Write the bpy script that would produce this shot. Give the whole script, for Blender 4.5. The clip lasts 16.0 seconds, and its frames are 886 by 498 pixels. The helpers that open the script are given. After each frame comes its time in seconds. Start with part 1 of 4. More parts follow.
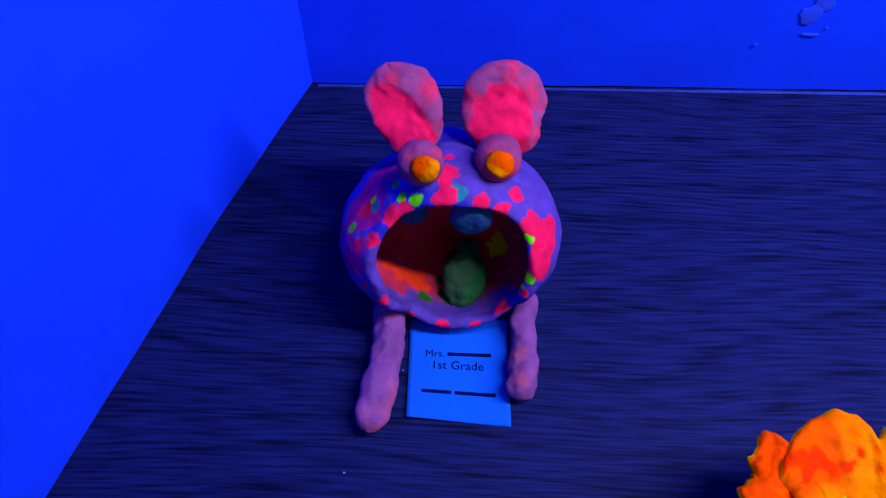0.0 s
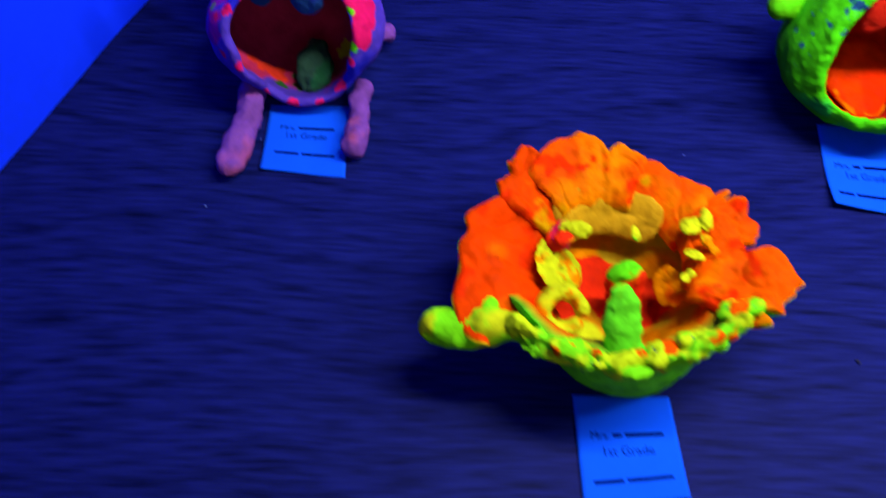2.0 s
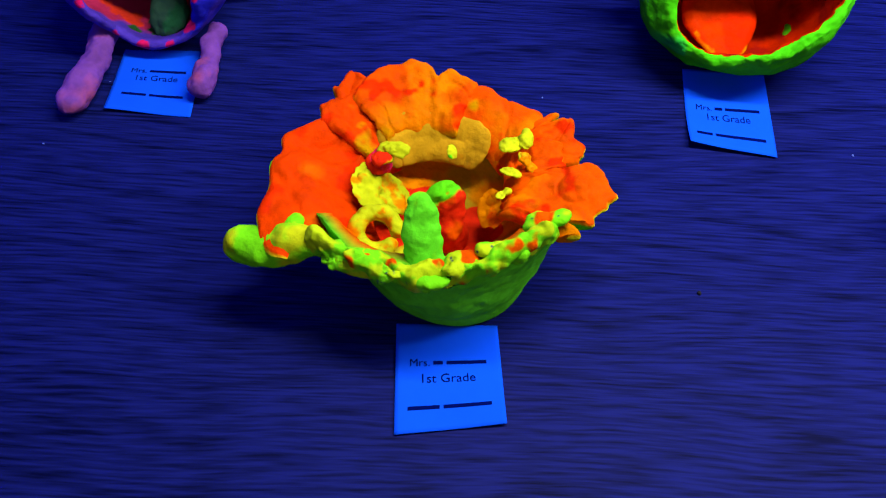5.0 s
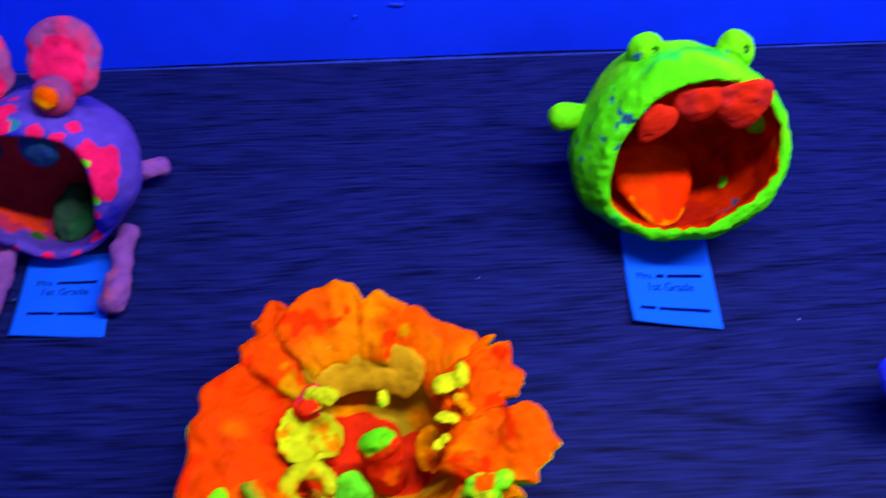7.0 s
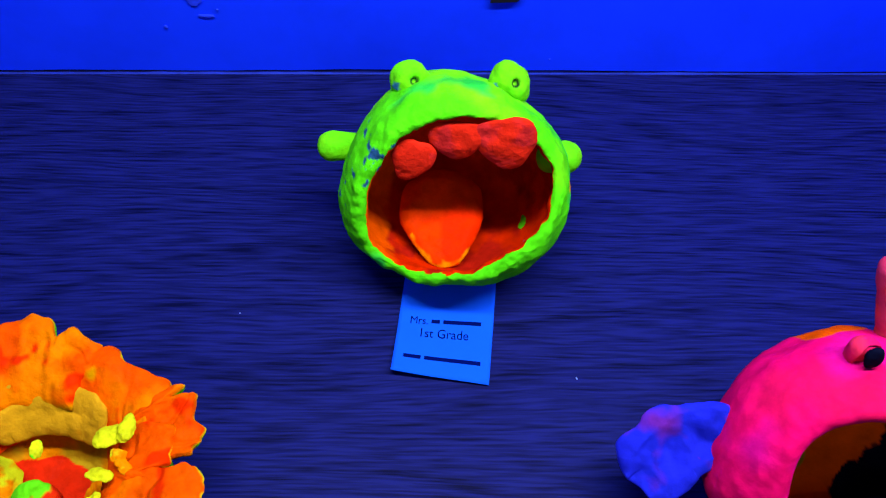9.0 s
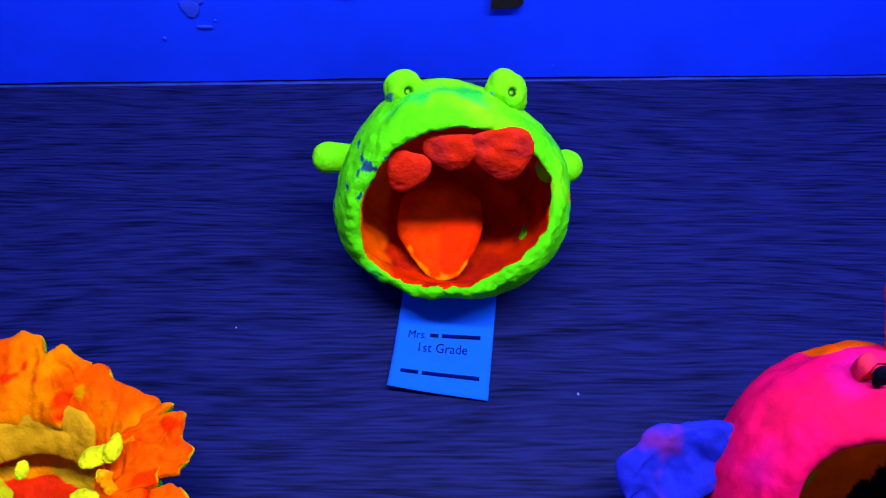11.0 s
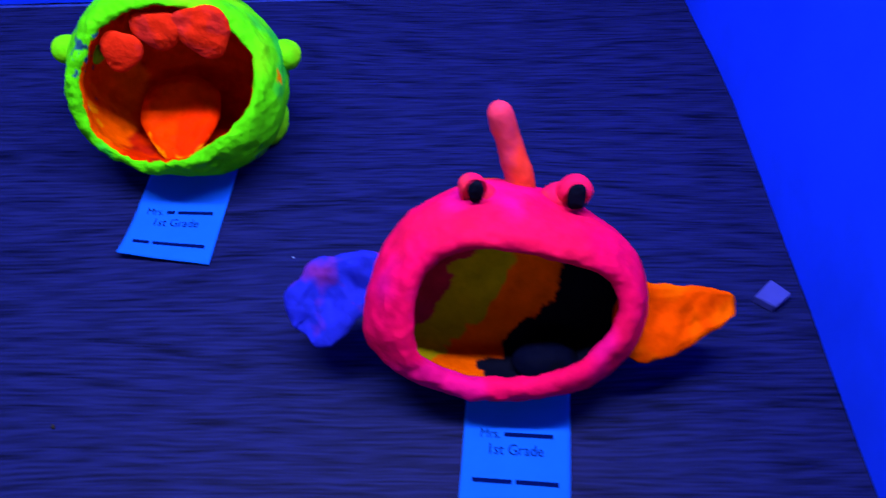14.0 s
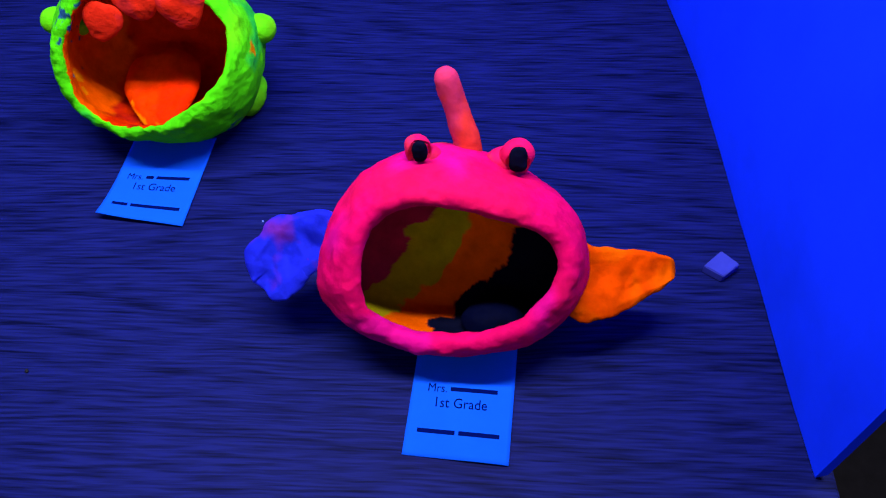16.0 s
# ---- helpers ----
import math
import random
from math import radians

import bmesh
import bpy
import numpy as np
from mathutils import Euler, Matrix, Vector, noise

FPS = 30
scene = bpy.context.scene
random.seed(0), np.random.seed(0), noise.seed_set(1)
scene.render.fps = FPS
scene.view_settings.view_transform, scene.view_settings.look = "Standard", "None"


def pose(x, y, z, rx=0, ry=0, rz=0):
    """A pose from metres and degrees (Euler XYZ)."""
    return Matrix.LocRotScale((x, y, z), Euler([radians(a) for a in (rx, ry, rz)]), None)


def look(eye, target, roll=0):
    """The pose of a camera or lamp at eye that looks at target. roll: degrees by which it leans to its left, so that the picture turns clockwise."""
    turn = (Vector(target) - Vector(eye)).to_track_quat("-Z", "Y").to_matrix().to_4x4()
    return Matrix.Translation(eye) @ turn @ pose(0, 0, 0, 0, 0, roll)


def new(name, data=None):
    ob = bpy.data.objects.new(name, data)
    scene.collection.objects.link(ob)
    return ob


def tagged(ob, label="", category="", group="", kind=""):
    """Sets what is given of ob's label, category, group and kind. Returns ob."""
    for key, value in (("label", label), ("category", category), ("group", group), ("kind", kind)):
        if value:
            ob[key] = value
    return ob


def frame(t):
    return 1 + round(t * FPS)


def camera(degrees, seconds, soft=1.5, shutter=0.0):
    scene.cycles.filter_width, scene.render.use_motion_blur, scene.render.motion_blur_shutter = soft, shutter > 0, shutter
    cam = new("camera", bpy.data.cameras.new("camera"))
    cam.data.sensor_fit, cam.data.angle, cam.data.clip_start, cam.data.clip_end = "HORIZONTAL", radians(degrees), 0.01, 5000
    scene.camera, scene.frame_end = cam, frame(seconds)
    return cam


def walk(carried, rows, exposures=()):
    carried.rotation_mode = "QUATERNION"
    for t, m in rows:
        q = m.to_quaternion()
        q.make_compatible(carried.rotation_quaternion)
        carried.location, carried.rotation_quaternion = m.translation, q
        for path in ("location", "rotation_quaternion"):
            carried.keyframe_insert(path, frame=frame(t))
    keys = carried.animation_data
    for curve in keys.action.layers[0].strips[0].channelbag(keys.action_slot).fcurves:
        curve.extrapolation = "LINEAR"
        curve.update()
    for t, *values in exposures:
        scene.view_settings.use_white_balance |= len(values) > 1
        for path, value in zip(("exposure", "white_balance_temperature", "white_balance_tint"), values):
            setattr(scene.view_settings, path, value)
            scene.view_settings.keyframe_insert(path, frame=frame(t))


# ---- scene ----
cam = camera(58.0, 16.0, soft=1.15, shutter=0.7)
PATH = [
    (0, (-0.0321, 0.0655, 0.3705), (-0.0332, 0.5685, -0.4938), 2.07),
    (0.5, (-0.0293, 0.0459, 0.3789), (-0.0246, 0.5584, -0.4798), 2.21),
    (1, (-0.0256, 0.0031, 0.3980), (-0.0166, 0.5240, -0.4556), 2.50),
    (1.5, (0.0165, -0.0497, 0.3920), (0.0272, 0.4844, -0.4533), 2.96),
    (2, (0.0500, -0.1001, 0.3797), (0.0768, 0.4316, -0.4668), 4.94),
    (2.5, (0.0935, -0.1383, 0.3779), (0.1126, 0.3958, -0.4673), 4.78),
    (3, (0.1268, -0.1453, 0.3589), (0.1424, 0.3993, -0.4797), 4.69),
    (5.5, (0.1426, -0.1284, 0.3450), (0.1697, 0.4376, -0.4789), 3.74),
    (6, (0.1397, -0.1087, 0.3520), (0.1813, 0.4584, -0.4706), 3.42),
    (6.5, (0.1383, -0.0639, 0.3697), (0.1972, 0.5084, -0.4482), 3.43),
    (7, (0.1559, -0.0365, 0.3869), (0.2278, 0.5374, -0.4289), 3.91),
    (7.5, (0.2325, -0.0278, 0.3948), (0.2870, 0.5402, -0.4264), 2.89),
    (8, (0.2795, -0.0189, 0.3890), (0.3279, 0.5498, -0.4322), 3.60),
    (8.5, (0.3056, -0.0121, 0.3845), (0.3370, 0.5565, -0.4376), 3.25),
    (9, (0.3123, -0.0048, 0.3799), (0.3274, 0.5657, -0.4412), 2.26),
    (11.5, (0.3369, 0.0041, 0.3740), (0.3230, 0.5813, -0.4425), -0.50),
    (12, (0.3593, -0.0104, 0.3723), (0.3500, 0.5721, -0.4405), -0.62),
    (12.5, (0.3933, -0.0258, 0.3773), (0.3854, 0.5545, -0.4370), -1.27),
    (13, (0.4022, -0.0424, 0.3817), (0.4003, 0.5401, -0.4311), -1.22),
    (13.5, (0.4274, -0.0631, 0.3698), (0.4419, 0.5251, -0.4388), 0.33),
    (14, (0.4686, -0.0795, 0.3652), (0.4784, 0.5047, -0.4464), 0.29),
    (14.5, (0.4882, -0.0994, 0.3672), (0.4912, 0.4840, -0.4449), 0.34),
    (15, (0.4995, -0.1098, 0.3710), (0.4908, 0.4762, -0.4393), -0.18),
    (15.5, (0.5061, -0.1070, 0.3671), (0.4897, 0.4796, -0.4426), -0.72),
    (16, (0.5047, -0.1063, 0.3675), (0.4835, 0.4803, -0.4420), -0.97),
]
walk(cam, [(t, look(eye, target, roll)) for t, eye, target, roll in PATH])

# ---- world, lamp, exposure ----
world = bpy.data.worlds.new("dark_room")
scene.world = world
world.use_nodes = True
world.node_tree.nodes["Background"].inputs["Color"].default_value = (0.35, 0.30, 1.0, 1)
world.node_tree.nodes["Background"].inputs["Strength"].default_value = 0.065
scene.view_settings.exposure = 0.0


def strip_lamp(x, y, z, length, width, watts, colour, tilt=0.0):
    """A strip lamp: the ultraviolet one over the table, or an added fill. The paints answer it in their own bright
    colours.
    """
    lamp = bpy.data.lights.new("uv_or_fill_lamp", "AREA")
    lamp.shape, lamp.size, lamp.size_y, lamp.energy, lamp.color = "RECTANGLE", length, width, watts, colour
    ob = new("uv_or_fill_lamp", lamp)
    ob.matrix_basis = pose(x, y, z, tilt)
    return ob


strip_lamp(0.57, 0.175, 0.66, 0.95, 0.03, 14.6, (0.97, 0.95, 1.0))
# Added fill in front, no such source known; lifts the shaded pot fronts.
strip_lamp(0.46, -0.55, 0.48, 1.2, 0.05, 1.2, (0.95, 0.95, 1.0), 62.0)


# ---- noise and colour helpers ----
def lattice(i, j, k, seed):
    h = (i * 374761393 + j * 668265263 + k * 1274126177 + seed * 974711) & 0xFFFFFFFF
    h = ((h ^ (h >> 13)) * 1274126177) & 0xFFFFFFFF
    return ((h ^ (h >> 16)) & 0xFFFF) / 32767.5 - 1.0


def rough(p, size, seed=0, octaves=3):
    """Smooth noise between about -1 and 1 at the points p, with features of that size in metres."""
    total, amp, norm = np.zeros(len(p)), 1.0, 0.0
    for o in range(octaves):
        q = p / size * 2**o + 17.3 * (o + seed)
        c = np.floor(q).astype(np.int64)
        f = q - c
        f = f * f * (3 - 2 * f)
        v = 0
        for di in (0, 1):
            for dj in (0, 1):
                for dk in (0, 1):
                    w = (f[:, 0] if di else 1 - f[:, 0]) * (f[:, 1] if dj else 1 - f[:, 1]) * (f[:, 2] if dk else 1 - f[:, 2])
                    v = v + w * lattice(c[:, 0] + di, c[:, 1] + dj, c[:, 2] + dk, seed + 31 * o)
        total += amp * v
        norm += amp
        amp *= 0.5
    return total / norm * 1.6


def blend(base, colour, mask):
    m = np.clip(mask, 0, 1)[:, None]
    return base * (1 - m) + np.array(colour)[None, :] * m


def spots(p, col, rows, seed=5, ragged=0.35, soft=0.0006):
    """Dabs of paint: rows of (x, y, z, radius, colour)."""
    for n, (x, y, z, r, colour) in enumerate(rows):
        d = np.linalg.norm(p - np.array((x, y, z)), axis=1)
        d = d + ragged * r * rough(p, r * 0.9, seed + n, 2)
        col = blend(col, colour, (r - d) / soft + 0.5)
    return col


def unit(v):
    v = np.array(v, float)
    return v / np.linalg.norm(v)


# ---- materials ----
def nodes_of(name):
    mat = bpy.data.materials.new(name)
    mat.use_nodes = True
    tree = mat.node_tree
    return mat, tree, tree.nodes["Principled BSDF"]


def node(tree, kind, **inputs):
    n = tree.nodes.new(kind)
    for key, value in inputs.items():
        n.inputs[key.replace("_", " ")].default_value = value
    return n


def bump_chain(tree, bsdf, levels):
    """levels: rows of (noise scale, detail, strength, distance)."""
    last = None
    pos = tree.nodes.new("ShaderNodeNewGeometry")
    for scale, detail, strength, distance in levels:
        n = node(tree, "ShaderNodeTexNoise", Scale=scale, Detail=detail)
        tree.links.new(pos.outputs["Position"], n.inputs["Vector"])
        b = node(tree, "ShaderNodeBump", Strength=strength, Distance=distance)
        tree.links.new(n.outputs["Fac"], b.inputs["Height"])
        if last:
            tree.links.new(last.outputs["Normal"], b.inputs["Normal"])
        last = b
    tree.links.new(last.outputs["Normal"], bsdf.inputs["Normal"])


def paint_material(name, roughness=0.62, relief=0.6):
    """Thick poster paint on fired clay: the dabs of colour are a colour attribute of the mesh."""
    mat, tree, bsdf = nodes_of(name)
    att = tree.nodes.new("ShaderNodeAttribute")
    att.attribute_name = "paint"
    pos = tree.nodes.new("ShaderNodeNewGeometry")
    n1 = node(tree, "ShaderNodeTexNoise", Scale=90.0, Detail=5.0, Roughness=0.65)
    tree.links.new(pos.outputs["Position"], n1.inputs["Vector"])
    ramp = node(tree, "ShaderNodeMapRange", From_Min=0.3, From_Max=0.7, To_Min=0.42, To_Max=0.68)
    tree.links.new(n1.outputs["Fac"], ramp.inputs["Value"])
    mul = tree.nodes.new("ShaderNodeVectorMath")
    mul.operation = "SCALE"
    tree.links.new(att.outputs["Color"], mul.inputs[0])
    tree.links.new(ramp.outputs["Result"], mul.inputs["Scale"])
    tree.links.new(mul.outputs["Vector"], bsdf.inputs["Base Color"])
    rr = node(tree, "ShaderNodeMapRange", From_Min=0.3, From_Max=0.7, To_Min=roughness - 0.12, To_Max=roughness + 0.15)
    tree.links.new(n1.outputs["Fac"], rr.inputs["Value"])
    tree.links.new(rr.outputs["Result"], bsdf.inputs["Roughness"])
    bsdf.inputs["Specular IOR Level"].default_value = 0.01
    bump_chain(tree, bsdf, [(160.0, 4.0, relief, 0.0016), (700.0, 3.0, relief * 0.6, 0.0005)])
    return mat


def plain(name, colour, roughness=0.6, vary=0.15, scale=40.0, specular=0.3, bumps=((120.0, 3.0, 0.2, 0.0006),)):
    mat, tree, bsdf = nodes_of(name)
    pos = tree.nodes.new("ShaderNodeNewGeometry")
    n1 = node(tree, "ShaderNodeTexNoise", Scale=scale, Detail=6.0, Roughness=0.6)
    tree.links.new(pos.outputs["Position"], n1.inputs["Vector"])
    ramp = node(tree, "ShaderNodeMapRange", From_Min=0.3, From_Max=0.7, To_Min=1 - vary, To_Max=1 + vary * 0.5)
    tree.links.new(n1.outputs["Fac"], ramp.inputs["Value"])
    mul = tree.nodes.new("ShaderNodeVectorMath")
    mul.operation = "SCALE"
    mul.inputs[0].default_value = colour
    tree.links.new(ramp.outputs["Result"], mul.inputs["Scale"])
    tree.links.new(mul.outputs["Vector"], bsdf.inputs["Base Color"])
    bsdf.inputs["Roughness"].default_value = roughness
    bsdf.inputs["Specular IOR Level"].default_value = specular
    bump_chain(tree, bsdf, list(bumps))
    return mat


def wood_laminate():
    """Dark woodgrain laminate, the grain along x, with a few long cathedral figures."""
    mat, tree, bsdf = nodes_of("dark_woodgrain")
    pos = tree.nodes.new("ShaderNodeNewGeometry")

    def mapped(scale):
        m = tree.nodes.new("ShaderNodeMapping")
        m.inputs["Scale"].default_value = scale
        tree.links.new(pos.outputs["Position"], m.inputs["Vector"])
        return m

    # A slowly rolling field bends the grain; its level lines are the growth rings.
    field = node(tree, "ShaderNodeTexNoise", Scale=1.0, Detail=2.0, Roughness=0.45)
    tree.links.new(mapped((2.4, 7.0, 1.0)).outputs["Vector"], field.inputs["Vector"])
    ripple = node(tree, "ShaderNodeTexNoise", Scale=1.0, Detail=2.0, Roughness=0.5)
    tree.links.new(mapped((28.0, 60.0, 1.0)).outputs["Vector"], ripple.inputs["Vector"])
    sep = tree.nodes.new("ShaderNodeSeparateXYZ")
    tree.links.new(pos.outputs["Position"], sep.inputs["Vector"])

    def calc(op, a, b, c=None):
        m = tree.nodes.new("ShaderNodeMath")
        m.operation = op
        for k, v in enumerate((a, b, c)):
            if v is None:
                continue
            if isinstance(v, float):
                m.inputs[k].default_value = v
            else:
                tree.links.new(v, m.inputs[k])
        return m.outputs["Value"]

    arched = calc("MULTIPLY_ADD", field.outputs["Fac"], 0.22, sep.outputs["Y"])
    bent = calc("MULTIPLY_ADD", field.outputs["Fac"], 0.035, sep.outputs["Y"])
    bent = calc("MULTIPLY_ADD", ripple.outputs["Fac"], 0.0018, bent)
    lines = tree.nodes.new("ShaderNodeCombineXYZ")
    tree.links.new(calc("MULTIPLY", sep.outputs["X"], 32.0), lines.inputs["X"])
    tree.links.new(calc("MULTIPLY", bent, 640.0), lines.inputs["Y"])
    fibre = node(tree, "ShaderNodeTexNoise", Scale=1.0, Detail=2.0, Roughness=0.5)
    tree.links.new(lines.outputs["Vector"], fibre.inputs["Vector"])
    rings = calc("SINE", calc("MULTIPLY", arched, 240.0), 0.0)
    rings = calc("POWER", calc("MULTIPLY_ADD", rings, 0.5, 0.5), 8.0)
    mixed = calc("MULTIPLY_ADD", rings, -0.09, fibre.outputs["Fac"])
    ramp = tree.nodes.new("ShaderNodeValToRGB")
    ramp.color_ramp.elements[0].position, ramp.color_ramp.elements[0].color = 0.26, WOOD_DARK
    ramp.color_ramp.elements[1].position, ramp.color_ramp.elements[1].color = 0.62, WOOD_LIGHT
    tree.links.new(mixed, ramp.inputs["Fac"])
    tree.links.new(ramp.outputs["Color"], bsdf.inputs["Base Color"])
    bsdf.inputs["Roughness"].default_value = 0.5
    bsdf.inputs["Specular IOR Level"].default_value = 0.02
    bump = node(tree, "ShaderNodeBump", Strength=0.25, Distance=0.0006)
    tree.links.new(mixed, bump.inputs["Height"])
    tree.links.new(bump.outputs["Normal"], bsdf.inputs["Normal"])
    return mat


WOOD_DARK, WOOD_LIGHT = (0.0010, 0.0019, 0.023, 1), (0.0055, 0.0088, 0.099, 1)
CLAY = paint_material("poster_paint_on_clay", 0.62, 0.4)
ROUGH_CLAY = paint_material("thick_poster_paint_on_clay", 0.55, 0.7)
BOARD = plain("white_foam_board", (0.004, 0.036, 1.0), 0.8, 0.16, 9.0, 0.03, ((60.0, 4.0, 0.12, 0.002), (6.0, 2.0, 0.15, 0.01)))
PAPER = plain("white_paper", (0.004, 0.075, 0.72), 0.85, 0.06, 60.0, 0.0, ((300.0, 3.0, 0.08, 0.0003),))
INK = plain("black_ink", (0.0005, 0.003, 0.07), 0.8, 0.1, 40.0, 0.0)
TABLE = wood_laminate()
DARK = plain("black_paint", (0.002, 0.002, 0.006), 0.7, 0.2)
FLOOR = plain("dark_carpet", (0.01, 0.009, 0.012), 0.95, 0.4, 60.0)


# ---- mesh helpers ----
def shade(me):
    me.polygons.foreach_set("use_smooth", [True] * len(me.polygons))


def link(name, verts, faces, material, parent=None, label="", paint=None):
    me = bpy.data.meshes.new(name)
    me.from_pydata([tuple(v) for v in np.asarray(verts, float)], [], faces)
    me.update()
    shade(me)
    if paint is not None:
        att = me.color_attributes.new("paint", "FLOAT_COLOR", "POINT")
        att.data.foreach_set("color", np.c_[np.clip(paint, 0, 1), np.ones(len(paint))].ravel())
    me.materials.append(material)
    ob = new(name, me)
    if parent:
        ob.parent = parent
        ob.matrix_parent_inverse = parent.matrix_basis.inverted()
    if label:
        ob["label"] = label
    return ob


def part(name, bm, material, parent=None, label=""):
    me = bpy.data.meshes.new(name)
    bm.to_mesh(me)
    bm.free()
    me.materials.append(material)
    ob = new(name, me)
    if parent:
        ob.parent = parent
        ob.matrix_parent_inverse = parent.matrix_basis.inverted()
    if label:
        ob["label"] = label
    return ob


def base_empty(name, x, y, label, category, group=""):
    ob = new(name)
    ob.empty_display_size = 0.02
    ob.matrix_basis = pose(x, y, 0)
    return tagged(ob, label, category, group)


def grid_faces(rows, cols):
    """Quads of a grid that closes on itself along the columns."""
    return [(r * cols + c, r * cols + (c + 1) % cols, (r + 1) * cols + (c + 1) % cols, (r + 1) * cols + c) for r in range(rows - 1) for c in range(cols)]


def prism(outline, z0, z1, bevel=0.0):
    bm = bmesh.new()
    f = bm.faces.new([bm.verts.new((x, y, z0)) for x, y in outline])
    up = bmesh.ops.extrude_face_region(bm, geom=[f])["geom"]
    bmesh.ops.translate(bm, vec=(0, 0, z1 - z0), verts=[v for v in up if isinstance(v, bmesh.types.BMVert)])
    bmesh.ops.recalc_face_normals(bm, faces=bm.faces)
    if bevel:
        bmesh.ops.bevel(bm, geom=bm.edges[:], offset=bevel, segments=2, affect="EDGES")
    return bm


def egg(centre, radii, turn=(0, 0, 0), n=48, lump=0.0, size=0.01, seed=0, shape=None):
    """An uneven egg of clay: verts and faces. shape: a function of the unit sphere's points."""
    lat, lon = np.meshgrid(np.linspace(0, np.pi, n), np.linspace(0, 2 * np.pi, 2 * n, endpoint=False), indexing="ij")
    u = np.stack([np.sin(lat) * np.cos(lon), np.sin(lat) * np.sin(lon), np.cos(lat)], -1).reshape(-1, 3)
    q = shape(u) if shape else u
    m = np.array(Euler([radians(a) for a in turn]).to_matrix())
    p = (q * np.array(radii)) @ m.T + np.array(centre)
    if lump:
        p = p + (u @ m.T) * (lump * rough(p, size, seed))[:, None]
    return p, grid_faces(n, 2 * n)


def limb(path, n=64, cols=48, lump=0.0, size=0.01, seed=0, side=None):
    """A rolled coil of clay along path, rows of (x, y, z, width, thickness), with rounded ends. side: the way in which the width runs."""
    path = np.array(path, float)
    s = np.linspace(0, len(path) - 1, n)
    k = np.arange(len(path))
    # Smooth interpolation between the rows.
    line = np.stack([np.interp(s, k, path[:, c]) for c in range(5)], -1)
    for _ in range(max(2, n // 12)):
        line[1:-1] = 0.25 * line[:-2] + 0.5 * line[1:-1] + 0.25 * line[2:]
    ends = np.minimum(np.linspace(0, 1, n), 1 - np.linspace(0, 1, n))
    length = np.linalg.norm(np.diff(line[:, :3], axis=0), axis=1).sum()
    cap = np.sqrt(np.clip(1 - (1 - np.clip(ends * length / np.maximum(0.5 * (line[:, 3] + line[:, 4]), 1e-4), 0, 1)) ** 2, 0, 1))
    along = np.gradient(line[:, :3], axis=0)
    along /= np.linalg.norm(along, axis=1)[:, None]
    ref = unit(side if side is not None else (1, 0, 0))
    wide = ref - along * (along @ ref)[:, None]
    wide /= np.linalg.norm(wide, axis=1)[:, None]
    thick = np.cross(along, wide)
    a = np.linspace(0, 2 * np.pi, cols, endpoint=False)
    off = np.cos(a)[None, :, None] * (wide * (line[:, 3] * cap)[:, None])[:, None] + np.sin(a)[None, :, None] * (thick * (line[:, 4] * cap)[:, None])[:, None]
    p = (line[:, None, :3] + off).reshape(-1, 3)
    if lump:
        out = off.reshape(-1, 3)
        out = out / np.maximum(np.linalg.norm(out, axis=1), 1e-6)[:, None]
        p = p + out * (lump * rough(p, size, seed))[:, None]
    return p, grid_faces(n, cols)


def wavy(t, terms):
    """A closed outline: the mean, then pairs of cosine and sine weights of one, two, three... turns."""
    out = terms[0] + 0 * t
    for k in range(1, len(terms), 2):
        out = out + terms[k] * np.cos((k + 1) / 2 * t) + terms[k + 1] * np.sin((k + 1) / 2 * t)
    return out


